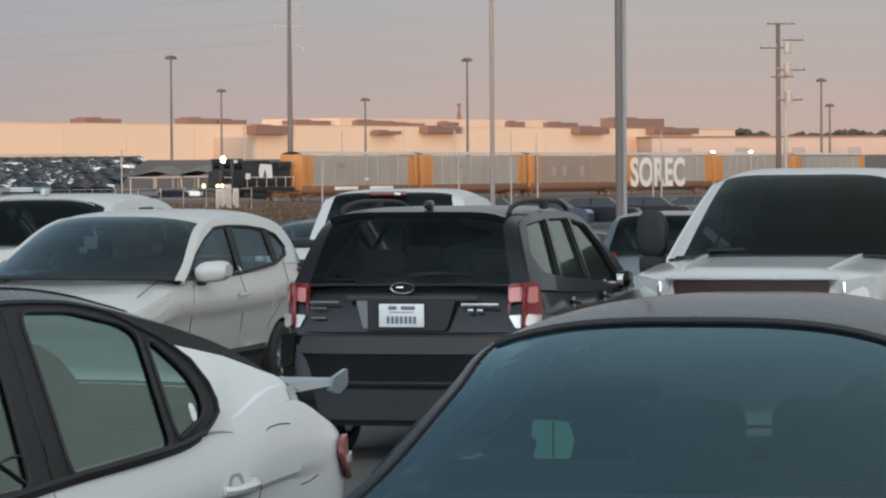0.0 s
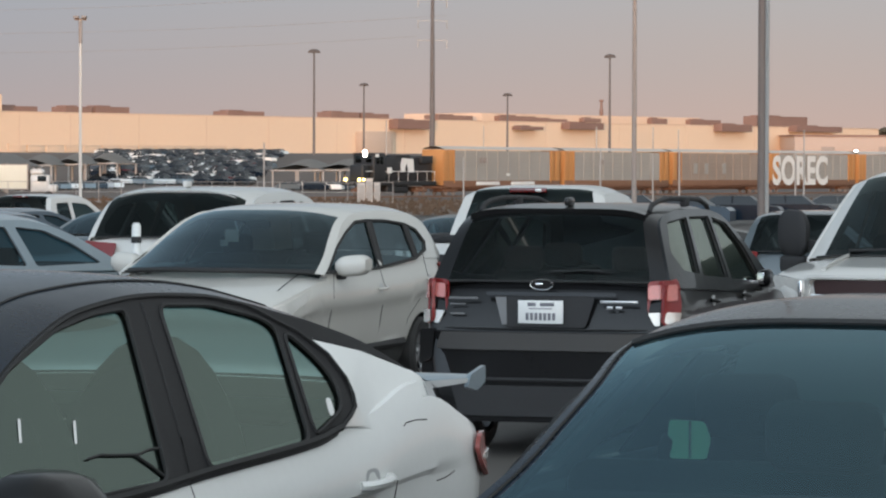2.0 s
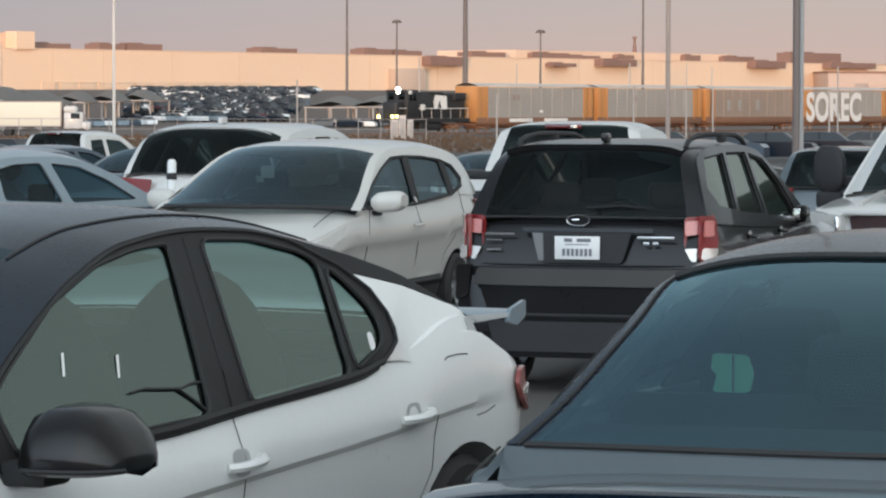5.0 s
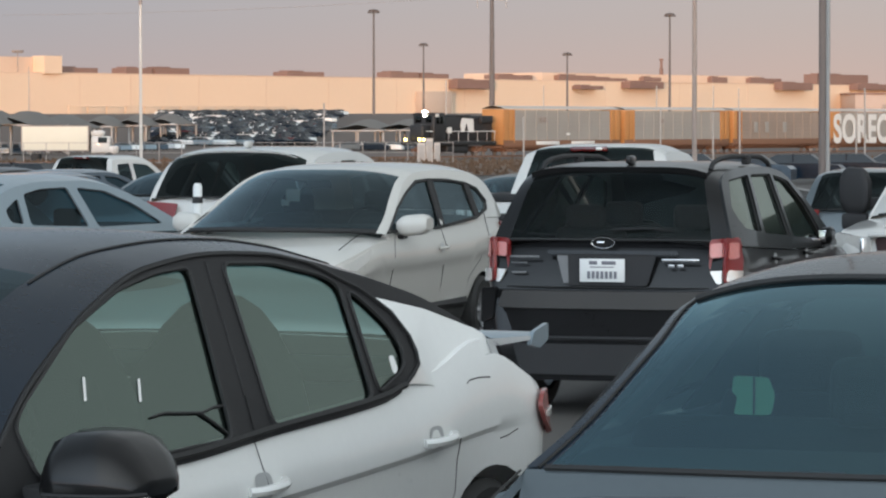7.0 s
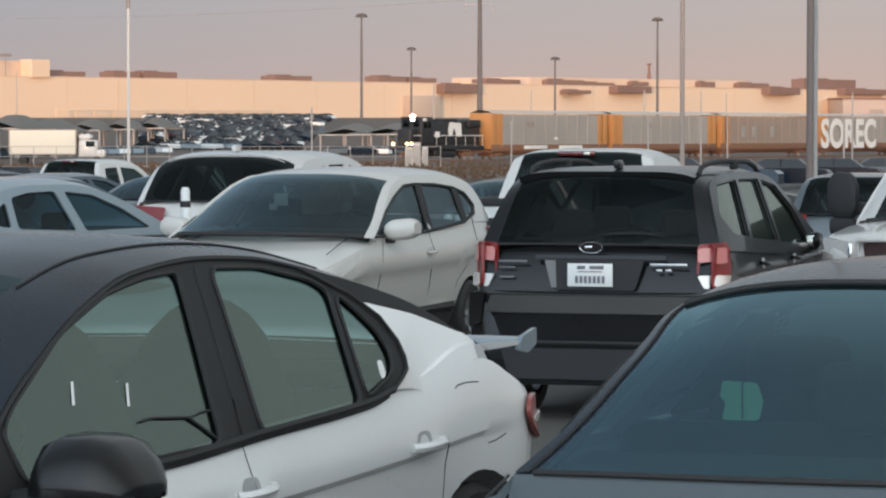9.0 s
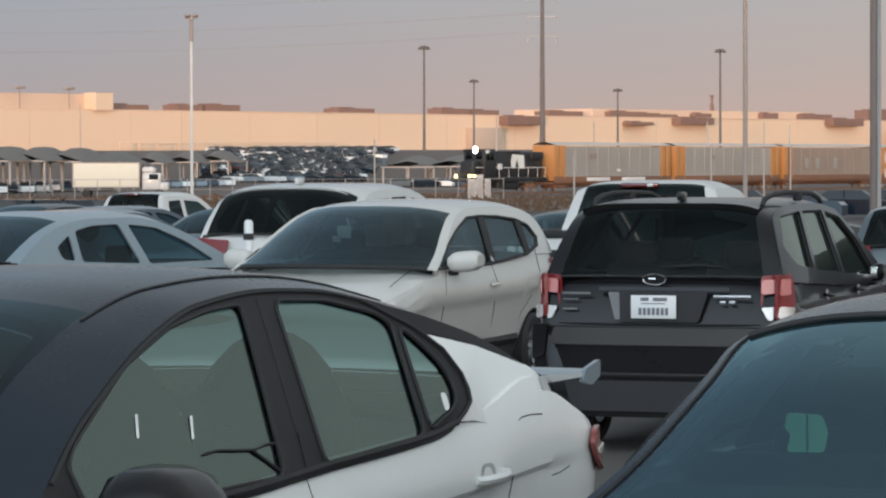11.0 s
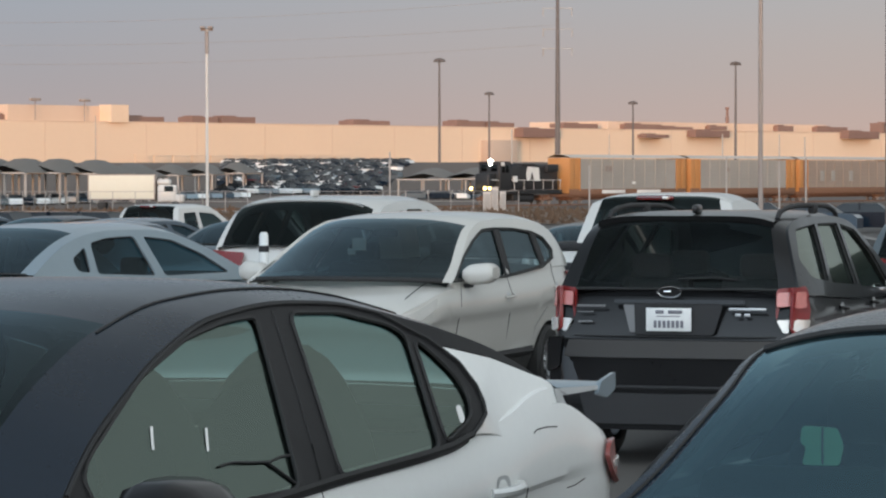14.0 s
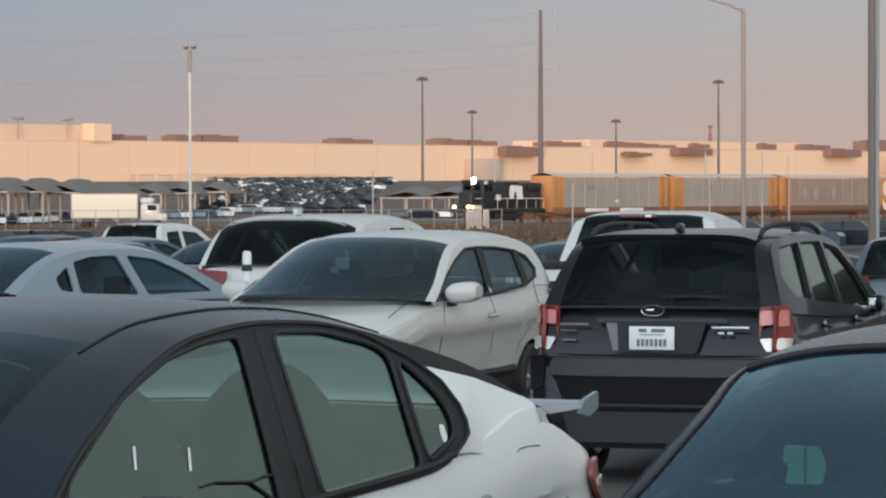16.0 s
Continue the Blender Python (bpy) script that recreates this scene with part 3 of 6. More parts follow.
def shell_mirror(sign, s, z, w, h, d):
    """A faceted mirror shell: flat top and base, a shoulder line, an outer end that falls away."""
    x0 = CAMRY.half(s) * .975 + .05
    rows = []
    for u, top, dep in ((0, .0, .0), (0, .30, .45), (.04, .62, .66), (.14, .90, .86), (.28, 1.0, .96), (.55, .99, 1.0), (.74, .88, .95), (.88, .62, .82), (.97, .36, .62), (1.0, .22, .45), (1.0, .0, .0)):
        sec = [(-.5, .10), (-.52, .34), (-.44, .72), (-.30, .95), (-.10, 1.0), (.25, 1.0), (.42, .94), (.5, .80), (.5, .10), (.42, .02), (-.40, .02), (-.5, .10)]
        rows.append([CAMRY.p(s + c * d * dep + .05 * u, sign * (x0 + u * w), z + h * (min(k, 1) * (top if k > .3 else max(top, .1 if top else 0)) - .5 + (.10 * (1 - top) if k < .3 else 0))) for c, k in sec])
    m = part("door_mirror", grid(rows), M_NAVY, camry, "glossy black door mirror")
    part("lower_lip", tube([CAMRY.p(s - .52 * d * q + .05 * u, sign * (x0 + u * w), z - h * .38) for u, q in ((.02, .5), (.14, .86), (.3, .96), (.55, 1.0), (.75, .95), (.9, .8), (.99, .5))], .006, False, 5), M_PLASTIC, m)
    part("mirror_foot", block(.16, .14, .06, CAMRY.p(s + .01, sign * (x0 - .02), z - h * .5), .02), M_PLASTIC, m)
    part("mirror_glass", block(w * .6, .006, h * .5, CAMRY.p(s + .5 * d + .022, sign * (x0 + w * .42), z - .01), .003), M_CHROME, m)


for sign in (-1, 1):
    shell_mirror(sign, 1.60, .975, .26, .165, .30)

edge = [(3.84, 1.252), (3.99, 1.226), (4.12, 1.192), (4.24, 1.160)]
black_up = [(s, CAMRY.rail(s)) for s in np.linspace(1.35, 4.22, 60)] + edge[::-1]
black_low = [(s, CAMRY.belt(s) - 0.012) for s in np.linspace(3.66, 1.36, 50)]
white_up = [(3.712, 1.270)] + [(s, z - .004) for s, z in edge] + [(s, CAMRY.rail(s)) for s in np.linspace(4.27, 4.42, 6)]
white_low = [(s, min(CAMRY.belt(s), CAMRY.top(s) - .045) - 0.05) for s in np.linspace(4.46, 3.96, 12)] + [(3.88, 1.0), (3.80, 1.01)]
quarter_out = lambda s, z: .003 - .35 * max(0, s - 4.32) - .15 * max(0, CAMRY.belt(s) - z)
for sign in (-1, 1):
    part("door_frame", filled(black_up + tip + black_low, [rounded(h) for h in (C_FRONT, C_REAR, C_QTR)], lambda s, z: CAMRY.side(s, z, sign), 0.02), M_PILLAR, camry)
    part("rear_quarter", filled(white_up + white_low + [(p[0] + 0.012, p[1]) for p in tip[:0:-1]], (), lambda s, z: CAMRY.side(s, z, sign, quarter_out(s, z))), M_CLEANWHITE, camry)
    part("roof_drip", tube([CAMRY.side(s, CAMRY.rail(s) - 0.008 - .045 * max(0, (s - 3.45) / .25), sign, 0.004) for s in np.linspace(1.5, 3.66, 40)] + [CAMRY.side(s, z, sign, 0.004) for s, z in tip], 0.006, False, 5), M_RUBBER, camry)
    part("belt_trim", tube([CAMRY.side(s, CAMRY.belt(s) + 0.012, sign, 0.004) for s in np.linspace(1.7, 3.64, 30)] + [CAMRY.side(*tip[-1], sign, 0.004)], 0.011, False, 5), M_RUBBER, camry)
    seam(camry, CAMRY, [(2.72, .93), (2.76, .80), (2.76, .5), (2.70, .25)], sign, 'panel_gap', .0016)
    seam(camry, CAMRY, [(4.03, .83), (4.05, .76), (4.045, .66), (3.95, .55), (3.88, .4), (3.86, .25)], sign, 'panel_gap', .0016)
    seam(camry, CAMRY, [(4.11, .99), (4.13, .998), (4.20, 1.002), (4.28, .998)], sign, "fuel_flap_gap", .002)
    seam(camry, CAMRY, [(4.37, .80), (4.43, .805), (4.50, .82)], sign, "fuel_flap_gap", .002)
    lamp = part("tail_lamp", filled(rounded([(4.635, .885), (4.69, .925), (4.79, .93), (4.865, .88), (4.872, .80), (4.80, .77), (4.69, .825)], 0.03, 4, .02), (), lambda s, z: CAMRY.side(s, z, sign, 0.012), 0.015), M_PALELENS, camry, "red and clear tail lamp")
    part("clear_lens", filled(rounded([(4.70, .86), (4.79, .872), (4.868, .865), (4.868, .835), (4.79, .842), (4.70, .842)], 0.01, 3, .02), (), lambda s, z: CAMRY.side(s, z, sign, 0.02), 0.006), M_CLEARLENS, lamp)
    part("lamp_face", back_patch(CAMRY, [(sign * .42, .925), (sign * .80, .935), (sign * .81, .81), (sign * .48, .80)], lambda v, z: 4.90 - .055 * (v / .8) ** 4 - .12 * max(0, z - .85), .015), M_PALELENS, camry)
    part("headlight", filled(rounded([(.22, .62), (.75, .80), (.62, .70), (.3, .58)], 0.03), (), lambda s, z: CAMRY.side(s, z, sign, 0.006), 0.01), M_CLEARLENS, camry)
# the wing: blade, end plates, feet; pale paint stands for reflected sky
blade = [[CAMRY.p(4.67 + .13 * t, v, 1.092 + .014 * t + h) for t, h in ((0, 0), (.3, .008), (.7, .009), (1, .003), (1, -.003), (.5, -.005), (0, 0))] for v in np.linspace(-.86, .86, 24)]
wing = part("rear_wing", grid(blade), M_SILVER, camry, "raised rear wing, pale with painted sky reflection")
for sign in (-1, 1):
    part("end_plate", filled(rounded([(4.66, 1.075), (4.69, 1.115), (4.81, 1.14), (4.81, 1.085), (4.74, 1.06)], 0.012), (), lambda s, z: CAMRY.p(s, sign * .87, z), 0.014), M_SILVER, wing)
    part("wing_foot", filled(rounded([(4.385, .985), (4.43, .975), (4.44, .99), (4.385, 1.088), (4.72, 1.090), (4.70, 1.102), (4.34, 1.112), (4.335, 1.102)], 0.005), (), lambda s, z: CAMRY.p(s, sign * (.885 - .22 * max(0, z - 1.0)), z), 0.012), M_RECESS, wing)
for sign in (-1, 1):
    seam(camry, CAMRY, [(2.865, 1.405), (2.82, 1.25), (2.76, 1.05), (2.735, .93)], sign, "door_gap")
    ditch = []
    for row in CAMRY.top_rows(2.2, 3.75, 24, sign * .80, sign * .82, 1, .002):
        ditch.append(row[0])
    part("roof_ditch", tube(ditch, .004, False, 4), M_RUBBER, camry)
dashboard(camry, CAMRY, 1.75, .86)
# two narrow white marks on the front side window
for a, z in ((1.997, 1.118), (2.254, 1.097)):
    part("window_mark", filled([(a - .020, z - .028), (a - .007, z - .028), (a + .032, z + .028), (a + .019, z + .028)], (), lambda s, z: CAMRY.side(s, z, -1, -.0065)), M_PAPER, camry)
# dark branch on the glass: a lamp arm's reflection built as bars
part("reflected_arm", tube([CAMRY.side(s, z, -1, -.003) for s, z in ((2.26, 1.029), (2.33, 1.034), (2.40, 1.028), (2.515, 1.021), (2.58, 1.03), (2.65, 1.03))], .004, False, 4), M_RUBBER, camry)
part("reflected_arm", tube([CAMRY.side(s, z, -1, -.003) for s, z in ((2.50, 1.022), (2.55, .992), (2.60, .958))], .004, False, 4), M_RUBBER, camry)
part("quarter_sticker", filled(rounded([(3.655, 1.045), (3.69, 1.055), (3.70, 1.10), (3.67, 1.10)], .015), (), lambda s, z: CAMRY.side(s, z, -1, -.0065)), M_PAPER, camry)
part("quarter_sticker", filled(rounded([(3.655, 1.045), (3.69, 1.055), (3.70, 1.10), (3.67, 1.10)], .015), (), lambda s, z: CAMRY.side(s, z, 1, -.0065)), M_PAPER, camry)

# -- grey-blue sedan seen from behind, black roof and lip spoiler --
a_r = radians(17)
GREY = Shape(4.85, [(0, .45), (.05, .62), (.15, .74), (.4, .84), (.9, .91), (1.6, .915), (3.5, .905), (3.9, .86), (4.2, .83), (4.5, .84), (4.7, .83), (4.78, .77), (4.82, .70), (4.85, .60)],
             [(0, .60), (.05, .68), (.2, .76), (.6, .86), (1.15, .945), (1.6, .92), (2.31, .94), (2.84, .96), (3.53, .965), (3.8, .935), (4.05, .92), (4.2, .957), (4.3, .98), (4.4, .988), (4.5, .986), (4.62, .968), (4.74, .945), (4.80, .90), (4.83, .8), (4.85, .65)],
             [(0, .30), (.1, .2), (.5, .17), (4.3, .18), (4.7, .25), (4.85, .38)],
             [(1.15, .93), (1.6, .92), (2.31, .94), (2.84, .96), (3.53, .95), (3.8, .92), (4.45, .87)],
             [(1.35, .94), (1.5, .99), (1.88, 1.165), (2.28, 1.305), (2.65, 1.37), (2.84, 1.385), (3.11, 1.385), (3.35, 1.365), (3.53, 1.335), (3.71, 1.29), (3.85, 1.245), (4.03, 1.165), (4.25, 1.06), (4.33, 1.02)],
             [(1.35, .97), (1.6, 1.12), (1.88, 1.28), (2.25, 1.41), (2.6, 1.445), (3.0, 1.45), (3.4, 1.425), (3.6, 1.385), (3.85, 1.30), (4.1, 1.16), (4.25, 1.07), (4.33, 1.028)], 0.90, (0.95, 3.78, 0.34), bulge=(0.4, 0.10), shoulder=0.06)
grey = parked("sedan", GREY, stand(0.66 + math.sin(a_r) * 2.425, 6.74 + math.cos(a_r) * 2.425, 17.0), "grey-blue sedan with dark roof and black lip spoiler", "car", M_SLATE, M_BLACK, ([(1.76, 1.02), (2.05, 1.17), (2.4, 1.27), (2.72, 1.30), (2.6, .99), (1.76, .97)], [(2.9, 1.305), (3.3, 1.28), (3.5, 1.2), (3.45, 1.02), (2.85, 1.0)]), M_TINT, rear=M_SHADEGLASS,
              sh=2.25, sg=3.50, qr=0.95, handles=((2.74, 0.80), (3.88, 0.85)), seat_high=1.22,
              seats=((2.55, -0.38, 0.54), (2.55, 0.38, 0.54), (3.55, 0, 1.3)))
lip = []
for v in np.linspace(-.865, .865, 37):
    c = 1 - (abs(v) / .87) ** 5
    s0, h = 4.48 + 0.14 * c, 0.855 + .09 * c
    lip.append([GREY.p(s0, v, h), GREY.p(s0 + .05, v, h + .018), GREY.p(s0 + .13, v, h + .034), GREY.p(s0 + .15, v, h + .028), GREY.p(s0 + .145, v, h + .008), GREY.p(s0 + .08, v, h - .012), GREY.p(s0, v, h - .016)])
part("lip_spoiler", grid(lip), M_BLACK, grey, "black lip spoiler")
part("high_brake_lamp", block(0.12, 0.05, 0.025, GREY.p(4.36, -.03, 1.022), 0.008), M_DKRED, grey)
part("tail_light_bar", back_patch(GREY, [(-.36, .87), (.62, .87), (.62, .915), (-.26, .915)], lambda v, z: 4.835 - .10 * v * v), M_DKRED, grey)
for sign in (-1, 1):
    part("tail_lamp", filled(rounded([(4.58, .78), (4.62, .90), (4.76, .90), (4.80, .78)], 0.03, 4, .03), (), lambda s, z: GREY.side(s, z, sign, 0.010), 0.012), M_DKRED, grey)
    part("deck_gap", tube([GREY.p(s, sign * (.70 - .02 * (s - 4.1)), 1.03 - .15 * (s - 4.25)) for s in np.linspace(4.34, 4.62, 6)], 0.004, False, 4), M_RUBBER, grey)
cowl = GREY.top_rows(4.32, 4.33, 1)[-1]
part("rear_cowl", grid([cowl, [p + Vector((0, -.02, -.012)) for p in cowl], [p + Vector((0, -.07, -.075)) for p in cowl], [p + Vector((0, -.08, -.12)) for p in cowl]]), M_SLATE, grey)
for sign in (-1, 1):
    part("pillar_band", grid(GREY.top_rows(3.42, 4.33, 30, sign * 1.0, sign * .965, 2, .004)), M_BLACK, grey)
    part("pillar_seal", tube([r[0] for r in GREY.top_rows(3.42, 4.33, 30, sign * .955, sign * .97, 1, .003)], .004, False, 5), M_RUBBER, grey)
part("upper_seal", tube(GREY.top_rows(3.49, 3.5, 1, -.95, .95, 20, .004)[-1], .010, False, 5), M_RUBBER, grey)
# what hangs inside its rear window and windscreen
part("parking_card", filled(rounded([(-.05, 0), (.045, 0), (.055, .06), (.04, .115), (-.05, .12), (-.055, .07), (-.04, .055)], .012), (), lambda v, z: GREY.p(3.86, -.276 + v * .92, 1.11 + .75 * z), 0.003), M_GREEN, grey, "pale green card behind the glass")
part("card_fold", block(.004, .006, .085, GREY.p(3.866, -.273, 1.155), .001), M_INK, grey)
dashboard(grey, GREY, 1.75, .88)
# cabin parts added to cut the brightness seen through the rear glass
part("parcel_shelf", block(1.35, .55, .06, GREY.p(4.0, 0, .99), .02), M_CABIN, grey)
part("head_lining", grid([[p + Vector((0, 0, -.05)) for p in r] for r in GREY.top_rows(2.2, 3.48, 12, -.93, .93)]), M_CABIN, grey)
for sign in (-1, 1):
    part("pillar_trim", filled(rounded([(3.45, 1.29), (3.80, 1.22), (4.20, 1.03), (4.1, .95), (3.45, .95)], .03), (), lambda s, z: GREY.side(s, z, sign, -.05), .01), M_CABIN, grey)
    # dark panel added inside the front window to block daylight
    part("window_blocker", filled(rounded([(1.55, .98), (2.25, 1.27), (2.62, 1.29), (2.45, 1.0)], .03), (), lambda s, z: GREY.side(s, z, sign, -.06), .01), M_CABIN, grey)
part("rear_head_rest", block(.30, .12, .2, GREY.p(3.72, .36, 1.15), .06, 3), M_CABIN, grey)
door_mirror(grey, GREY, 1.78, .98, 1, M_SLATE)
door_mirror(grey, GREY, 1.60, .90, -1, M_SLATE, .17, .13, .14, -.04)

# -- near-black estate car seen from behind --
FOR = Shape(4.6, [(0, .5), (.1, .72), (.4, .85), (.9, .895), (3.8, .895), (4.25, .87), (4.45, .835), (4.53, .80), (4.57, .77), (4.6, .72)],
            [(0, .75), (.1, .9), (.4, 1.0), (1.1, 1.10), (1.5, 1.06), (2.5, 1.08), (4.0, 1.14), (4.46, 1.18), (4.50, 1.16), (4.53, 1.08), (4.55, .95), (4.57, .80), (4.6, .55)],
            [(0, .35), (.1, .26), (.5, .22), (4.2, .24), (4.5, .32), (4.6, .36)],
            [(1.1, 1.06), (2.5, 1.08), (4.0, 1.14), (4.5, 1.16)],
            [(1.15, 1.08), (1.5, 1.30), (1.8, 1.48), (2.1, 1.595), (2.6, 1.635), (3.4, 1.64), (3.95, 1.62), (4.2, 1.565), (4.34, 1.41), (4.45, 1.21), (4.47, 1.17)],
            [(1.15, 1.1), (1.5, 1.33), (1.8, 1.53), (2.1, 1.645), (2.6, 1.685), (3.6, 1.69), (4.15, 1.66), (4.26, 1.60), (4.36, 1.43), (4.45, 1.22), (4.47, 1.18)], 0.42, (0.93, 3.57, 0.34), bulge=(0.3, 0.06), box=5.5)
F_WIN = ([(1.56, 1.10), (1.733, 1.363), (2.02, 1.535), (2.458, 1.583), (2.66, 1.15)], [(2.53, 1.588), (3.25, 1.592), (3.60, 1.20), (2.73, 1.158)], [(3.33, 1.592), (4.03, 1.565), (4.25, 1.37), (4.11, 1.245), (3.69, 1.21)])
M_DULL = surface("dull_badge_metal", (.16, .16, .16), .5, .4, .1)
M_LAMPINNER = surface("pink_lamp_inner", (.55, .17, .15), .25, 0, .25, 30, 110, coat=.8)
a_f = radians(17)
suv = parked("estate_car", FOR, stand(1.0 + math.sin(a_f) * 2.26, 22.3 + math.cos(a_f) * 2.26, 17.0), "near-black estate car with roof rails, red tail lamps", "car", M_NAVY, None, F_WIN, M_PALESIDE, M_SMOKE, M_DIMGLASS,
             sh=2.02, sg=4.20, qf=.88, qr=.86, mirror=(1.66, 1.12, M_NAVY, .12, .13, .14, -.06), handles=((2.24, 1.02), (3.35, 1.02)), handle_mat=M_NAVY, seat_z=.7, seat_high=1.38,
             seats=((2.5, -.38, .52), (2.5, .38, .52), (3.5, -.4, .5), (3.5, .36, .6)))
tail = lambda v, z: 4.605 - .09 * max(0, z - .8) - .10 * (v / .8) ** 4
for sign in (-1, 1):
    lamp = part("tail_lamp", filled(rounded([(4.36, 1.05), (4.37, 1.20), (4.545, 1.195), (4.56, .91), (4.50, .895), (4.42, .93)], .03, 4, .03), (), lambda s, z: FOR.side(s, z, sign, .014), .02), M_REDLENS, suv, "red tail lamp with clear lower lens")
    part("lamp_face", back_patch(FOR, [(sign * .68, 1.19), (sign * .835, 1.20), (sign * .835, .91), (sign * .73, .895), (sign * .68, 1.0)], lambda v, z: tail(v, z) + .0, .02), M_REDLENS, lamp)
    part("clear_lens", back_patch(FOR, [(sign * .69, .985), (sign * .83, .99), (sign * .83, .91), (sign * .735, .90)], lambda v, z: tail(v, z) + .032, .01, .015), M_CLEARLENS, lamp)
    part("lamp_glow_strip", back_patch(FOR, [(sign * .69, 1.165), (sign * .81, 1.17), (sign * .80, 1.08), (sign * .69, 1.07)], lambda v, z: tail(v, z) + .032, .008, .02), M_LAMPINNER, lamp)
    part("side_lens", filled(rounded([(4.40, .985), (4.545, .99), (4.56, .91), (4.50, .90), (4.43, .935)], .02, 4, .03), (), lambda s, z: FOR.side(s, z, sign, .034), .008), M_CLEARLENS, lamp)
    part("lamp_ring", filled(rounded([(4.42, 1.17), (4.53, 1.17), (4.54, 1.06), (4.43, 1.07)], .02, 4, .03), (), lambda s, z: FOR.side(s, z, sign, .034), .006), M_LAMPINNER, lamp)
    rail_pts = [FOR.p(s, sign * (.60 - .02 * abs(s - 3)), FOR.rail(s) + .035 + h) for s, h in ((2.15, .0), (2.25, .03), (2.5, .045), (3.0, .05), (3.5, .05), (3.8, .045), (3.98, .03), (4.05, -.005))]
    rl = part("roof_rail", tube(rail_pts, .018, False, 7), M_PLASTIC, suv)
    part("rail_foot", block(.05, .12, .07, FOR.p(3.02, sign * .60, FOR.rail(3) + .06), .015), M_PLASTIC, rl)
part("plate_recess", back_patch(FOR, [(-.34, 1.09), (.34, 1.09), (.28, .885), (-.28, .885)], lambda v, z: tail(v, z) + .002, .006), M_PLASTIC, suv)
part("recess_cheek", back_patch(FOR, [(-.335, 1.08), (-.26, 1.08), (-.25, .90), (-.285, .90)], lambda v, z: tail(v, z) + .010, .004, .008), M_DULL, suv)
part("hatch_handle_bar", back_patch(FOR, [(-.40, 1.115), (.48, 1.115), (.48, 1.09), (-.40, 1.09)], lambda v, z: tail(v, z) + .008, .016, .01), M_NAVY, suv)
number_plate(suv, FOR.p(4.612, -.02, .985))
em = part("oval_emblem", back_patch(FOR, [(.078 * math.cos(a) - .02, 1.165 + .036 * math.sin(a)) for a in np.linspace(0, math.tau, 17)[:-1]], lambda v, z: 4.60 - .09 * .36 + .012, .012, .005), M_NAVY, suv, "plain oval emblem")
part("emblem_ring", tube([FOR.p(4.586, .078 * math.cos(a) - .02, 1.165 + .036 * math.sin(a)) for a in np.linspace(0, math.tau, 25)[:-1]], .004, True, 5), M_CHROME, em)
part("emblem_shape", block(.05, .006, .016, FOR.p(4.594, -.035, 1.167), .003), M_CHROME, em)
for v, z, w, h in ((-.56, 1.07, .20, .015), (-.60, 1.03, .11, .009), (-.60, .965, .10, .014), (.50, 1.055, .25, .018), (.44, 1.018, .04, .018), (.50, 1.018, .04, .018)):
    part("badge_bar", block(w, .006, h, FOR.p(tail(v, z) + .010, v, z), .003), M_LETTER if z > .99 and v > 0 else M_DULL, suv)
part("bumper", back_patch(FOR, [(-.84, .855), (.84, .855), (.86, .55), (.78, .26), (-.78, .26), (-.86, .55)], lambda v, z: 4.63 - .15 * (v / .84) ** 4 - .06 * max(0, .5 - z), .03, .05), M_NAVY, suv)
M_STEP = surface("dusty_step", (.034, .031, .028), .6, 0, .25, 5, 60)
part("bumper_step", back_patch(FOR, [(-.70, .850), (.70, .850), (.74, .735), (-.74, .735)], lambda v, z: 4.69 - .12 * (v / .8) ** 4 - .25 * max(0, z - .80), .03, .02), M_STEP, suv, "dusty grey bumper step")
part("bumper_lip", tube([FOR.p(4.67 - .12 * (v / .8) ** 4, v, .54) for v in np.linspace(-.72, .72, 19)], .014, False, 6), M_PLASTIC, suv)
part("lower_valance", back_patch(FOR, [(-.62, .50), (.62, .50), (.56, .30), (-.56, .30)], lambda v, z: 4.66 - .10 * (v / .8) ** 4, .02, .03), M_PLASTIC, suv)
for sign in (-1, 1):
    part("bumper_corner", back_patch(FOR, [(sign * .74, .87), (sign * .86, .86), (sign * .87, .62), (sign * .76, .66)], lambda v, z: 4.66 - .17 * (v / .84) ** 4, .03, .03), M_NAVY, suv)
    part("window_line", tube([FOR.side(s, z, sign, .006) for s, z in ((1.56, 1.08), (2.7, 1.14), (3.6, 1.185), (4.10, 1.225))], .008, False, 5), M_DULL, suv)
part("hatch_gap", tube([FOR.p(tail(v, .87) + .006, v, .872) for v in np.linspace(-.70, .70, 15)], .005, False, 4), M_RUBBER, suv)
part("wiper", tube([FOR.p(4.53, .02, 1.25), FOR.p(4.515, .25, 1.262), FOR.p(4.50, .42, 1.245)], .007, False, 5), M_PLASTIC, suv)
fin = part("antenna_fin", block(.04, .16, .06, FOR.p(4.0, .02, 1.705), .018), M_NAVY, suv)
part("roof_spoiler", grid([[FOR.p(4.10 + .16 * t, v, 1.668 - .012 * t - .07 * (abs(v) / .66) ** 6 + .006 * (t > 0)) for t in (0, .5, 1)] + [FOR.p(4.25, v, 1.615 - .06 * (abs(v) / .66) ** 6)] for v in np.linspace(-.60, .60, 17)]), M_NAVY, suv)
dashboard(suv, FOR, 1.75, 1.0)
# white card added for the light seen through the cabin
part("cabin_pale_patch", block(.16, .01, .12, FOR.p(2.1, .25, 1.32), .004), M_PAPER, suv)

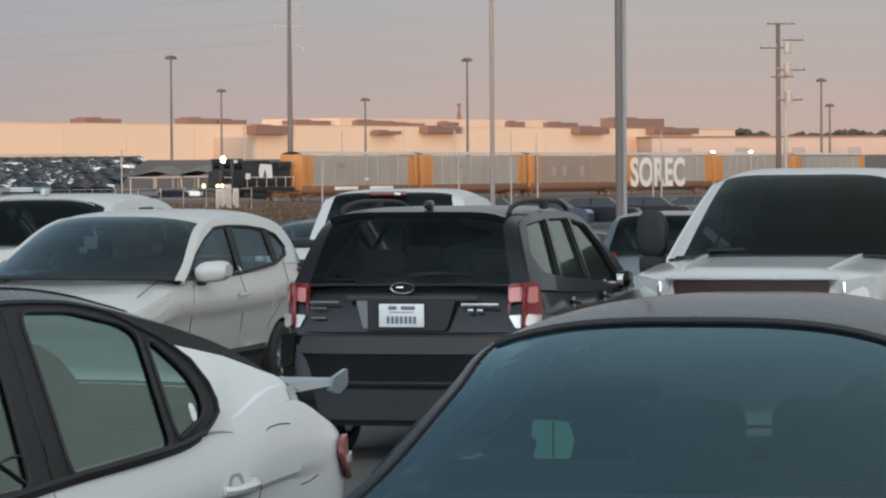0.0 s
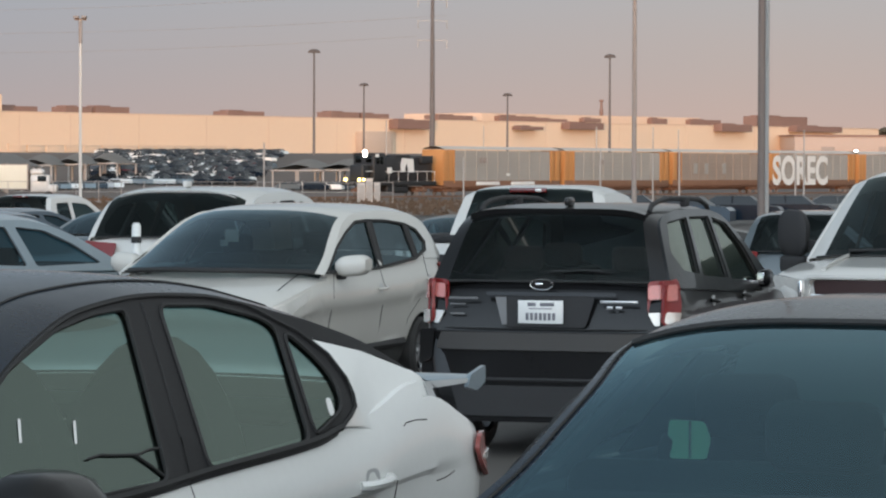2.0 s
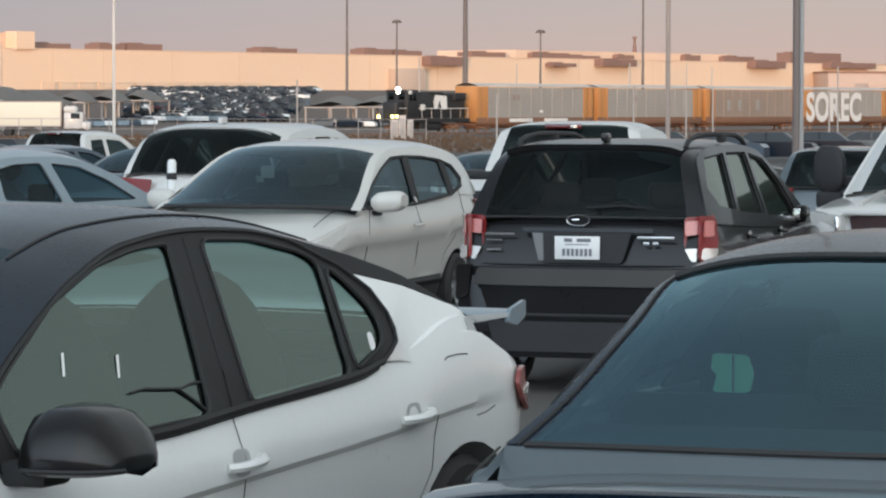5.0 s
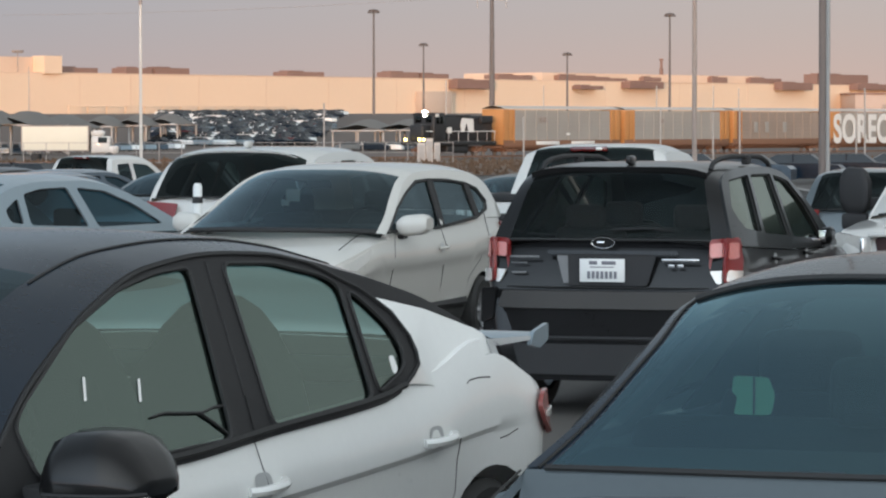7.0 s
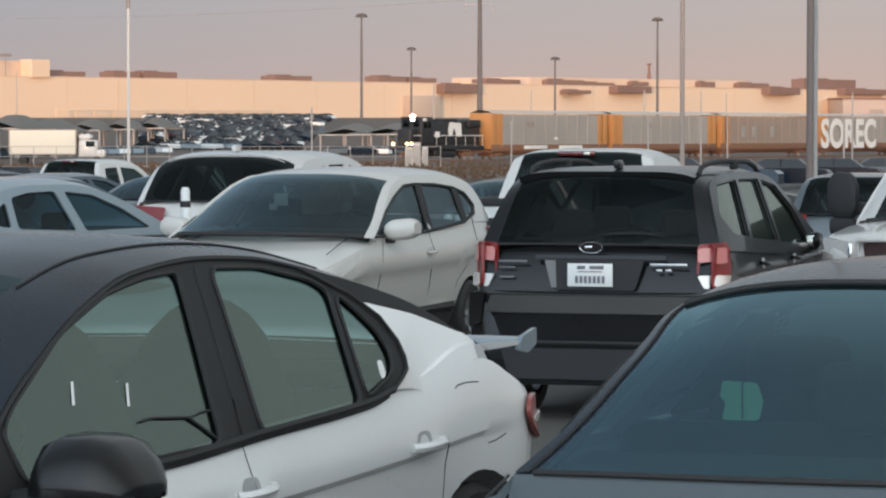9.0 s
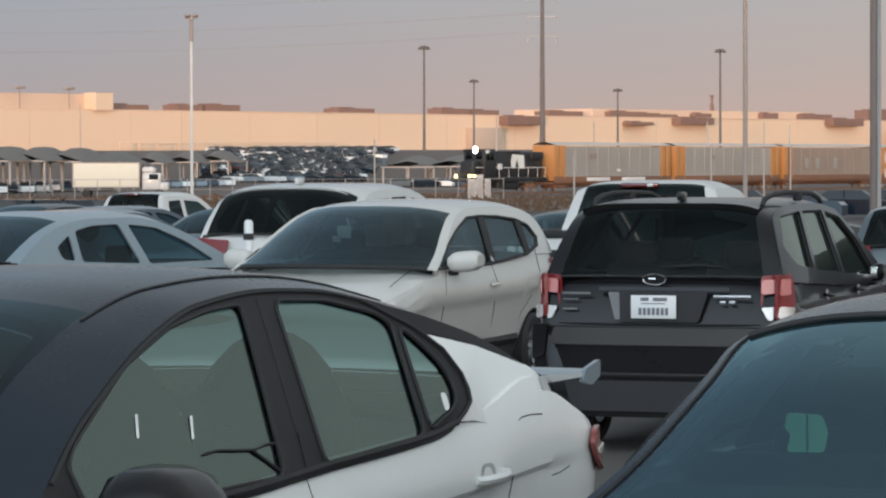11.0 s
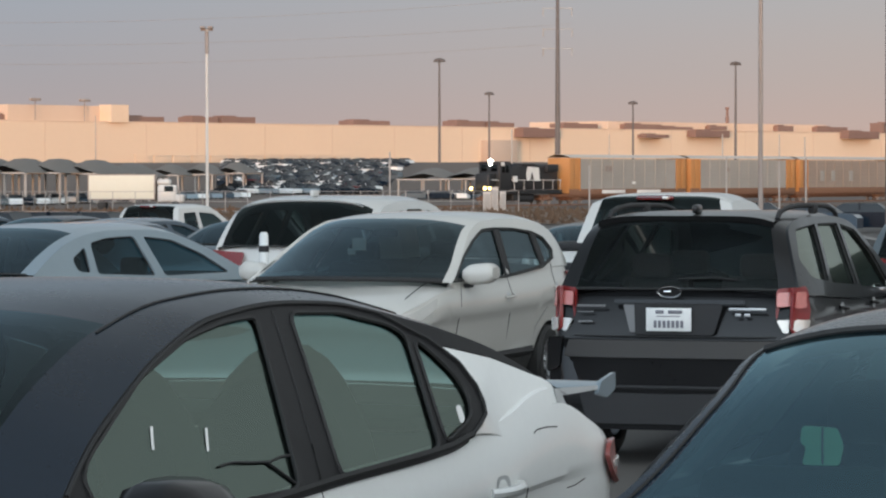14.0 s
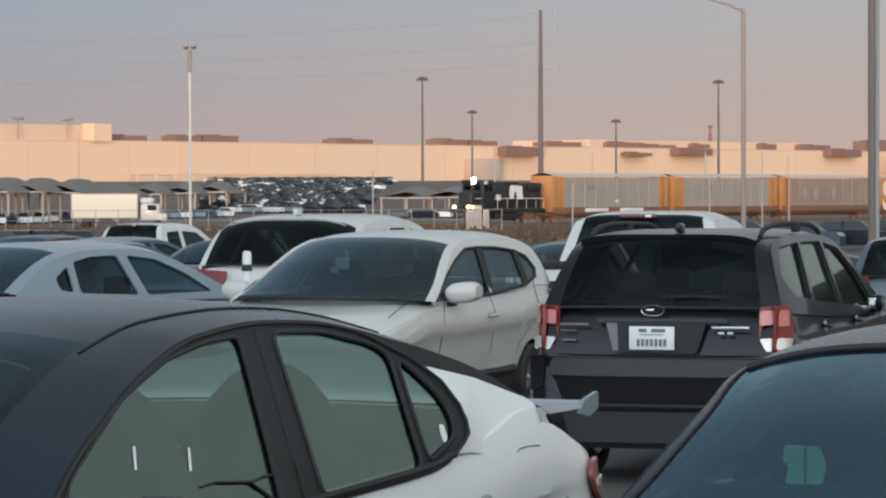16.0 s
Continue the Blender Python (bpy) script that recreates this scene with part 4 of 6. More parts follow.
# -- white crossover seen from its front corner --
ROG = Shape(4.38, [(0, .48), (.05, .64), (.15, .76), (.4, .86), (.9, .905), (1.5, .905), (3.4, .905), (3.9, .88), (4.2, .82), (4.33, .74), (4.38, .62)],
            [(0, .72), (.06, .80), (.2, .89), (.5, .975), (1.0, 1.055), (1.5, 1.05), (2.1, 1.06), (3.1, 1.085), (3.6, 1.12), (4.2, 1.12), (4.3, 1.05), (4.35, .85), (4.38, .55)],
            [(0, .33), (.1, .24), (.5, .2), (3.9, .22), (4.2, .3), (4.38, .38)],
            [(.9, 1.03), (1.5, 1.05), (2.1, 1.06), (3.1, 1.085), (3.6, 1.12), (4.3, 1.11)],
            [(1.0, 1.035), (1.3, 1.15), (1.6, 1.30), (1.95, 1.445), (2.3, 1.51), (2.9, 1.525), (3.5, 1.50), (3.85, 1.44), (4.05, 1.33), (4.22, 1.14)],
            [(1.0, 1.07), (1.3, 1.23), (1.6, 1.39), (1.95, 1.525), (2.3, 1.575), (2.9, 1.59), (3.6, 1.575), (3.95, 1.53), (4.1, 1.38), (4.22, 1.16)], 0.46, (0.58, 3.52, 0.30), bulge=(0.42, 0.06),
            sides=[(0, .84), (.15, .895), (.4, .935), (.6, .955), (.69, .972), (.74, 1.0), (.86, .997), (1, .965)])
R_WIN = ([(1.12, 1.06), (1.50, 1.225), (1.85, 1.342), (2.20, 1.43), (2.50, 1.44), (2.31, 1.06), (1.5, 1.055)], [(2.60, 1.44), (3.0, 1.43), (3.34, 1.40), (3.27, 1.12), (2.40, 1.068)], [(3.40, 1.385), (3.58, 1.35), (3.70, 1.25), (3.62, 1.19), (3.34, 1.135)])
# doors share the body's even pearl paint
rogue = parked("crossover", ROG, stand(-1.03, 29.3, 199.0) @ Matrix.Scale(1.03, 4), "white crossover with dark windscreen, white doors", "car", M_PEARL, None, R_WIN, M_SMOKE, M_SMOKE, M_TINT,
               sh=2.02, sg=4.0, qf=.93, qr=.8, mirror=(1.36, 1.09, M_PEARL, .24, .17, .2, -.05), handles=((2.33, .88), (3.62, .925)), seat_z=.65, seat_high=1.32,
               seats=((2.2, -.38, .52), (2.2, .38, .52), (3.15, 0, 1.25)))
dashboard(rogue, ROG, 1.6, .98)
for sign in (-1, 1):
    for pl in ([(2.47, 1.448), (2.63, 1.448), (2.43, 1.06), (2.28, 1.06)], [(3.31, 1.41), (3.43, 1.395), (3.37, 1.13), (3.24, 1.115)]):
        part("door_pillar", body_patch(ROG, pl, sign, .004, .004, .006), M_PILLAR, rogue, "black door pillar")
    part("window_edge", tube([ROG.side(s, z, sign, .004) for s, z in ((1.05, 1.045), (1.5, 1.05), (2.31, 1.052), (3.27, 1.108), (3.62, 1.178), (3.71, 1.25), (3.58, 1.36), (3.36, 1.41), (2.95, 1.443), (2.5, 1.452), (2.2, 1.442), (1.85, 1.352), (1.5, 1.235), (1.12, 1.07))], .009, True, 5), M_RUBBER, rogue)
part("hood_gap", tube([ROG.p(s, .70 + .05 * (1 - s), ROG.top(s) - .012) for s in np.linspace(.35, 1.0, 8)], .005, False, 4), M_RUBBER, rogue)
part("hood_gap", tube([ROG.p(s, -.70 - .05 * (1 - s), ROG.top(s) - .012) for s in np.linspace(.35, 1.0, 8)], .005, False, 4), M_RUBBER, rogue)
part("wiper", tube([ROG.p(.80, .5, 1.08), ROG.p(.70, .1, 1.10), ROG.p(.76, -.25, 1.09)], .010, False, 5), M_PLASTIC, rogue)
part("cowl", tube([ROG.p(1.02 - .42 * (1 - (v / .84) ** 2), v, 1.052 + .022 * (1 - (v / .84) ** 2)) for v in np.linspace(-.80, .80, 17)], .022, False, 6), M_PLASTIC, rogue)
part("mirror_inside", block(.22, .04, .07, ROG.p(1.80, 0, 1.42), .02), M_PLASTIC, rogue)
part("paper_slip", block(.12, .006, .10, ROG.p(1.52, .12, 1.33), .003), M_PAPER, rogue)
part("paper_slip", block(.07, .006, .05, ROG.p(1.55, .20, 1.27), .003), M_PAPER, rogue)
for sign in (-1, 1):
    seam(rogue, ROG, [(2.34, 1.06), (2.42, .9), (2.42, .6), (2.36, .35)], sign)
    seam(rogue, ROG, [(3.50, 1.15), (3.56, .95), (3.40, .75), (3.14, .6), (3.08, .35)], sign)
    seam(rogue, ROG, [(1.22, 1.05), (1.16, .85), (1.14, .55), (1.18, .35)], sign)
    part("headlight", filled(rounded([(.12, .78), (.70, .93), (.62, .84), (.25, .72)], .03), (), lambda s, z: ROG.side(s, z, sign, .006), .012), M_CLEARLENS, rogue)
    part("tail_lamp", filled(rounded([(3.95, 1.06), (4.28, 1.05), (4.30, .92), (4.1, .94)], .03), (), lambda s, z: ROG.side(s, z, sign, .008), .012), M_REDLENS, rogue)
    part("sill_band", tube([ROG.side(s, .40, sign, .0) for s in np.linspace(1.3, 3.1, 12)], .035, False, 6), M_PLASTIC, rogue)


# ---- ground, railway, works and lots ----
M_ASPHALT = surface("worn_asphalt", (0.075, 0.068, 0.060), 0.85, 0, 0.3, 0.4, 40, bump=0.3)
M_GRASS = surface("dry_red_brown_grass", (0.115, 0.070, 0.045), 0.95, 0, 0.35, 0.15, 3.0, bump=0.4, col2=(0.17, 0.115, 0.075))
M_BALLAST = surface("grey_brown_ballast", (0.13, 0.105, 0.09), 0.95, 0, 0.3, 0.5, 8, bump=0.5)
M_WORKS = surface("cream_metal_cladding", (0.68, 0.51, 0.37), 0.75, 0, 0.06, 0.03, 0.6)
M_WORKS2 = surface("pale_cladding", (0.60, 0.44, 0.33), 0.75, 0, 0.06, 0.05, 0.6)
M_UNIT = surface("brown_roof_plant", (0.21, 0.125, 0.10), 0.7, 0, 0.25, 0.2, 2.0)
M_STEEL = surface("galvanised_steel", (0.36, 0.335, 0.31), 0.6, 0.0, 0.15, 1.5, 20)
M_DKSTEEL = surface("weathered_steel", (0.30, 0.25, 0.22), 0.7, 0.0, 0.2, 1.5, 20)
M_MAST = surface("dark_brown_mast_steel", (0.12, 0.108, 0.105), 0.7, 0, 0.2, 1.5, 20)
M_WOOD = surface("weathered_pole_wood", (0.12, 0.10, 0.085), 0.85, 0, 0.2, 1.0, 15)
M_RACK = surface("dull_silver_rack_sheet", (0.36, 0.335, 0.30), 0.6, 0.25, 0.22, 0.35, 6.0)
M_RACK2 = surface("pale_rack_sheet", (0.55, 0.50, 0.45), 0.6, 0.1, 0.2, 0.35, 6.0)
M_RACK3 = surface("rust_stained_rack_sheet", (0.30, 0.235, 0.19), 0.65, 0.1, 0.3, 0.35, 5.0)
M_ORANGE = surface("faded_orange_yellow", (0.47, 0.215, 0.07), 0.65, 0, 0.2, 0.5, 5.0)
M_RUST = surface("rusty_brown", (0.19, 0.095, 0.055), 0.8, 0, 0.3, 0.6, 6.0)
M_LOCO = surface("grimy_black_engine_paint", (0.014, 0.014, 0.015), 0.5, 0, 0.3, 0.6, 8.0)
M_MARK = surface("white_marking", (0.70, 0.69, 0.66), 0.6, 0, 0.1, 0.6, 6.0)
M_CANVAS = surface("grey_shade_cloth", (0.17, 0.155, 0.14), 0.85, 0, 0.15, 0.3, 6.0)
M_TRAILER = surface("cream_box_side", (0.66, 0.63, 0.52), 0.6, 0, 0.08, 0.4, 6.0)
M_HEAD = glow("lit_headlamp", (1.0, 0.93, 0.80), 14.0)
M_AMBER = glow("lit_amber_lamp", (1.0, 0.72, 0.25), 8.0)
M_LAMPWHITE = glow("lit_lamp", (1.0, 0.90, 0.78), 10.0)


def away(px, d):
    """Across and ahead, from a direction in the opening view and a distance."""
    return (px - 784) / 6000 * d, d


gxs = [-2500, -1200, -600, -300, -150, -80, -40, -20, 0, 20, 40, 80, 150, 300, 600, 1200, 2500]
gys = [-2500, -1200, -600, -400] + [-300 + 12 * i for i in range(150)] + [1550, 1700, 2000, 2600, 3600, 4900]
ground = tagged(part("ground", grid([[(x, y, ground_z(y)) for x in gxs] for y in gys]), M_ASPHALT), "worn grey asphalt ground", "ground", "", "structure")
grass = tagged(part("grass_strip", grid([[(x, y, ground_z(y) + 0.04) for x in (-400, -100, -50, 0, 50, 100, 400)] for y in np.linspace(205, 384, 30)]), M_GRASS), "dry red-brown grass strip beside the railway", "grass", "", "structure")
M_DIRT = surface("brown_gravel_yard", (0.115, 0.088, 0.072), 0.95, 0, 0.3, 0.06, 1.5, bump=0.3)
tagged(part("gravel_yard", grid([[(x, y, ground_z(y) + 0.05) for x in (-700, -300, -100, 0, 100, 300, 700)] for y in np.linspace(386, 1140, 70)]), M_DIRT), "brown gravel yard rising to the factory", "ground", "", "structure")
rng = random.Random(4)
tf = bmesh.new()
for _ in range(2600):
    y = 208 + 170 * rng.random()
    x = rng.uniform(-0.16, 0.20) * y
    h, w, a = rng.uniform(.15, .55), rng.uniform(.10, .35), rng.uniform(0, 3.1)
    z = ground_z(y) + .03
    for k in range(2):
        c, s_ = math.cos(a + 1.5 * k) * w, math.sin(a + 1.5 * k) * w
        vs = [tf.verts.new(p) for p in ((x - c, y - s_, z), (x + c, y + s_, z), (x + c * .3 + rng.uniform(-.1, .1), y, z + h))]
        tf.faces.new(vs)
tagged(part("grass_tufts", tf, M_GRASS, None, "", False), "dry brown grass tufts", "grass", "", "stuff")

# wooded ridge added out of view behind, keeping lot and railway in shade
ridge = grid([[(x, y, ground_z(-400) - 1 + h * (46 + 3 * noise.noise(Vector((x * .004, h, 0))))) for x in np.linspace(-2400, 2400, 97)] for y, h in ((-1450, 0), (-1490, .6), (-1520, .93), (-1550, 1), (-1700, 1), (-1900, 0))])
tagged(part("unseen_shade_ridge", ridge, surface("shade_ridge_cover", (0.06, 0.058, 0.045), 0.95, 0, 0.4, 0.02, 0.2)), "added dark ridge, out of view, that shades the lot", "ridge", "", "structure")

# railway
RX, RY, RD = 4.2, 397.9, Vector((0.555, 0.832, 0)).normalized()
RAIL_Z = -1.43
rail_rz = math.degrees(math.atan2(RD.y, RD.x))


def along(s, z=RAIL_Z):
    return pose(RX + RD.x * s, RY + RD.y * s, z, 0, 0, rail_rz)


bed = part("railway_bed", grid([[(x, -4.2, -.42), (x, -2.2, -.14), (x, 2.2, -.14), (x, 4.2, -.42)] for x in np.linspace(-300, 420, 40)]), M_BALLAST)
bed.matrix_world = along(0)
tagged(bed, "grey-brown ballast railway bed", "railway", "", "structure")
for k in (-0.72, 0.72):
    r = part("rail", block(720, .07, .15, (60, k, -.07), 0.0), M_RUST, bed)


def bogie(parent, x, name="bogie"):
    b = part(name, join(block(2.6, 2.3, .35, (x, 0, .62), .08), block(.4, 2.4, .5, (x, 0, .75), .05)), M_RUST, parent)
    for dx in (-.9, .9):
        for sy in (-1, 1):
            w = lathe([(.001, -.07), (.42, -.07), (.46, -.02), (.42, .07), (.001, .07)], 14, "y")
            bmesh.ops.transform(w, matrix=Matrix.Translation((x + dx, sy * .76, .46)), verts=w.verts)
            part("wheel", w, M_DKSTEEL, b)


def rack_car(s, sheet, label):
    """A covered car-carrying wagon: sheet sides between posts, orange ends, curved roof."""
    car = thing("rail_wagon", along(s), label, "railway wagon", "wagons of the train")
    L = 26.4
    part("underframe", join(block(L, 2.6, .35, (L / 2, 0, 1.0), .04), block(L - 9, 1.2, .5, (L / 2, 0, .75), .1)), M_RUST, car)
    for y in (-1.5, 1.5):
        part("lower_sill", block(L, .12, .75, (L / 2, y, 1.40), .02), M_RUST if sheet != M_RACK2 else M_RACK2, car)
        for k in range(9):
            x0, x1 = 2.3 + k * (L - 4.6) / 9, 2.3 + (k + 1) * (L - 4.6) / 9
            n = 14
            rows = [[(x0 + .05, y + (.008 if i % 2 else -.006), 1.78 + 3.55 * i / n), (x1 - .05, y + (.008 if i % 2 else -.006), 1.78 + 3.55 * i / n)] for i in range(n + 1)]
            part("sheet_panel", grid(rows), sheet, car, "", False)
            part("side_post", block(.10, .14, 3.7, (x0, y, 3.55), .02), sheet, car)
        for x in (.55, L - .55):
            part("end_side", block(1.05, .10, 4.1, (x, y, 3.35), .03), M_ORANGE, car)
        for x in (1.7, L - 1.7):
            part("end_bay", block(1.0, .06, 3.7, (x, y * .99, 3.55), .03), M_ORANGE if sheet == M_RACK else M_RUST, car)
            part("end_post", block(.16, .16, 3.9, (x + (.5 if x < 5 else -.5), y * 1.02, 3.45), .02), M_ORANGE, car)
    part("roof", grid([[(x, y, 5.42 + .42 * math.cos(y / 1.6 * 1.35)) for y in np.linspace(-1.6, 1.6, 11)] for x in np.linspace(0, L, 12)]), M_RACK2, car)
    for x in (.02, L - .02):
        part("end_door", block(.10, 2.9, 4.2, (x, 0, 3.35), .04), M_ORANGE, car)
    for x in (2.4, L - 2.4):
        bogie(car, x)
    return car


wagons = [rack_car(.4 + 27.6 * i, (M_RACK, M_RACK, M_RACK3, M_RACK, M_RACK, M_RACK)[i], ("dull silver car-carrying wagon with orange ends", "dull silver car-carrying wagon with orange ends", "rust-stained brown car-carrying wagon",
          "pale wagon painted with tall white letters", "dull silver car-carrying wagon with orange ends", "dull silver car-carrying wagon with orange ends")[i]) for i in range(6)]
for x, z, w, h in ((8.0, 4.2, .5, .6), (8.9, 4.2, .8, .6), (9.6, 1.45, 5.2, .42), (17.6, 1.45, 5.4, .42), (14.2, 2.5, .8, .3)):
    part("faded_marking", block(w, .03, h, (x, -1.60, z), .01), M_DKSTEEL if z > 3 else M_MARK, wagons[0])
part("faded_marking", block(.9, .03, .5, (9.0, -1.60, 4.1), .01), M_DKSTEEL, wagons[1])
for x in (6, 9, 14):
    part("pale_patch", block(1.1, .03, 1.4, (x, -1.60, 3.3), .02), M_RACK, wagons[2])
fc = bpy.data.curves.new("painted_letters", "FONT")
fc.body, fc.size, fc.extrude, fc.offset = "SOREC", 5.4, 0.02, 0.17
fc.align_x, fc.space_character = "LEFT", 1.02
tmp = new("tmp_letters", fc)
letters_me = bpy.data.meshes.new_from_object(tmp.evaluated_get(bpy.context.evaluated_depsgraph_get()))
bpy.data.objects.remove(tmp)
letters_me.transform(Matrix.Translation((.5, -1.62, 1.25)) @ Matrix.Rotation(math.pi / 2, 4, "X"))
letters_me.materials.append(M_MARK)
lt = new("painted_letters", letters_me)
lt.parent = wagons[3]

loco = thing("locomotive", along(-16.6) @ Matrix.Diagonal((.8, 1, 1.1, 1)), "grimy black locomotive with lit headlamp", "locomotive")
part("underframe", join(block(19.4, 2.8, .45, (9.8, 0, 1.35), .05), block(5.5, 2.2, .9, (10, 0, .75), .25, 3)), M_LOCO, loco)
part("long_hood", join(block(12.6, 1.9, 2.5, (12.9, 0, 2.85), .10), block(3.0, 2.7, .8, (17.2, 0, 3.85), .1), block(3.6, 2.1, .25, (11.5, 0, 4.2), .06)), M_LOCO, loco)
cabm = part("cab", join(block(2.9, 2.9, 2.95, (4.6, 0, 3.05), .15, 3), block(.6, 2.9, .2, (3.3, 0, 4.4), .06)), M_LOCO, loco)
for y in (-1.46, 1.46):
    for x in (4.1, 5.1):
        part("cab_window", block(.75, .04, .75, (x, y, 3.75), .02), M_TINT, cabm)
for y in (-.7, .7):
    part("windscreen", block(.04, .8, .7, (3.14, y, 3.85), .03), M_TINT, cabm)
part("short_nose", block(1.9, 1.9, 1.75, (2.2, 0, 2.4), .22, 3), M_LOCO, loco)
part("headlamp", lathe([(.001, .06), (.30, .05), (.34, 0), (.34, -.1)], 16, "y"), M_HEAD, loco, "lit white headlamp").matrix_basis = pose(3.08, -.2, 4.45, 0, 0, -90)
for y in (-.95, .95):
    part("ditch_lamp", block(.25, .34, .3, (.35, y, 1.75), .08), M_AMBER, loco, "lit amber ditch lamp")
part("ditch_lamp", block(.3, .25, .28, (.6, -1.42, 1.75), .08), M_AMBER, loco)
part("number_panel", block(.9, .03, .35, (3.9, -1.475, 4.25), .02), M_MARK, loco)
part("white_emblem", filled(rounded([(11.1, 2.5), (11.9, 2.6), (12.4, 3.5), (13.0, 2.5), (14.4, 2.5), (14.2, 3.9), (11.2, 4.0), (10.8, 3.2)], .15), (), lambda x, z: Vector((x, -.97, z)), .02), M_MARK, loco, "plain white painted emblem")
part("white_emblem", block(1.2, .03, .6, (8.0, -.97, 2.7), .05), M_MARK, loco)
part("front_stripe", block(.04, 2.6, .3, (.12, 0, 1.35), .03), M_MARK, loco)
for z in (2.1, 2.6):
    part("handrail", tube([(1.2, -1.4, z), (3.0, -1.4, z)] if z > 2.5 else [(6.2, -1.4, z + .5), (19.2, -1.4, z + .5)], .035, False, 5), M_MARK, loco)
for x in (7, 9.5, 12, 14.5, 17, 19):
    part("rail_stanchion", tube([(x, -1.4, 1.55), (x, -1.4, 2.6)], .03, False, 5), M_MARK, loco)
for x in (3.3, 16.3):
    bogie(loco, x)

# the works on the far side: long lit facade and roof plant
WX0, WY0 = away(-400, 1035)
WX1, WY1 = away(1640, 1527)
WL = math.hypot(WX1 - WX0, WY1 - WY0)
W_RZ = math.degrees(math.atan2(WY1 - WY0, WX1 - WX0))
w_top = 20.1
works = thing("factory", pose(WX0, WY0, 5.0, 0, 0, W_RZ), "long cream factory lit by the evening sun", "factory")


def facade_s(px):
    """Where along the facade a direction of the opening view meets it."""
    k = (px - 784) / 6000
    dx, dy = WX1 - WX0, WY1 - WY0
    u = (k * WY0 - WX0) / (dx - k * dy)
    return u * WL, WY0 + u * dy


part("wall", block(WL, 60, w_top - 5.0, (WL / 2, 30, (w_top - 5.0) / 2), 0.0), M_WORKS, works)
part("coping", block(WL, .8, .35, (WL / 2, .2, w_top - 4.9), 0.05), M_WORKS2, works)
for px in (-300, -180, -60, 32, 120, 210, 331, 450, 560, 680, 800, 940, 1050, 1180, 1300, 1420, 1540):
    s_, d = facade_s(px)
    part("cladding_joint", block(.16, .10, w_top - 5.4, (s_, -.06, (w_top - 5.0) / 2), 0.02), M_WORKS2, works)
sz, d = facade_s(737)
# annex meant as turned from the sun; its darker colour carries the shade
part("annex", block(68 / 6000 * d * 1.05, 5, 10.5, (sz, -2.4, 5.2), .1), surface("shaded_cladding", (.46, .36, .29), .8, 0, .1, .1, 1.), works)
sz, d = facade_s(1150)
part("set_back_storey", block(640 / 6000 * d, 40, 3.6, (sz + 6, 28, w_top - 5.0 + 1.6), 0), M_WORKS2, works)
sz, d = facade_s(-20)
part("stair_tower", block(240 / 6000 * d, 24, 5.4, (sz, 16, w_top - 5.0 + 2.6), 0), M_WORKS2, works)
sz, d = facade_s(68)
part("tower_end", block(42 / 6000 * d, 6, 5.8, (sz, 1.5, w_top - 5.0 + 2.8), 0), M_WORKS, works)
for px0, px1, y0, y1 in ((-128, -40, 122, 137), (-38, 2, 120, 137), (102, 172, 126, 139), (222, 268, 127, 141), (274, 334, 127, 141), (507, 572, 134, 144), (690, 740, 135, 150), (745, 792, 138, 150), (772, 835, 149, 165),
                         (879, 940, 140, 152), (987, 1052, 141, 152), (990, 1030, 160, 166), (1052, 1107, 146, 153), (1077, 1137, 153, 165), (1137, 1167, 145, 152), (1257, 1284, 145, 155), (1325, 1379, 147, 157), (1347, 1400, 155, 168),
                         (1442, 1532, 140, 160), (1480, 1560, 158, 168)):
    s0, d0 = facade_s(px0)
    s1, d1 = facade_s(px1)
    zt, zb = 1.77 + (235 - y0) / 6000 * d0, 1.77 + (235 - y1) / 6000 * d0
    u = part("roof_unit", join(block(abs(s1 - s0), 7, max(1.2, zt - zb), ((s0 + s1) / 2, 9 if zb > w_top - 1.2 else -1.0, (zt + zb) / 2 - 5.0), 0), block(abs(s1 - s0) * .4, 5, .5, ((s0 * .7 + s1 * .3), 9 if zb > w_top - 1.2 else -1.0, zt - 4.8), .1)), M_UNIT, works)
for px in (1183,):
    s_, d = facade_s(px)
    part("chimney", lathe([(.9, 0), (.8, 6), (.55, 6.2), (.5, 9), (.9, 9.2), (.9, 10), (.001, 10)], 12), M_UNIT, works).matrix_basis = pose(s_, 10, w_top - 5.0)
for px in (-70, 18):
    s_, d = facade_s(px)
    part("roof_floodlight", join(block(.3, .3, 7, (s_, 2, w_top - 5 + 3.5), .05), block(4.5, 1.2, .9, (s_, 2, w_top - 5 + 7), .3)), M_DKSTEEL, works)
# pipe bridge in front of the facade
s0, d0 = facade_s(67)
s1, d1 = facade_s(452)
rack = thing("pipe_bridge", works.matrix_world.copy(), "long pale steel pipe bridge before the factory", "pipe bridge")
part("beam", block(s1 - s0, 1.2, .35, ((s0 + s1) / 2, -9, 4.3), .05), M_WORKS, rack)
part("beam", block(s1 - s0, 1.2, .25, ((s0 + s1) / 2, -9, 2.6), .05), M_WORKS, rack)
for k in range(13):
    part("leg", block(.35, .5, 4.4, (s0 + (s1 - s0) * k / 12, -9, 2.1), .04), M_WORKS, rack)

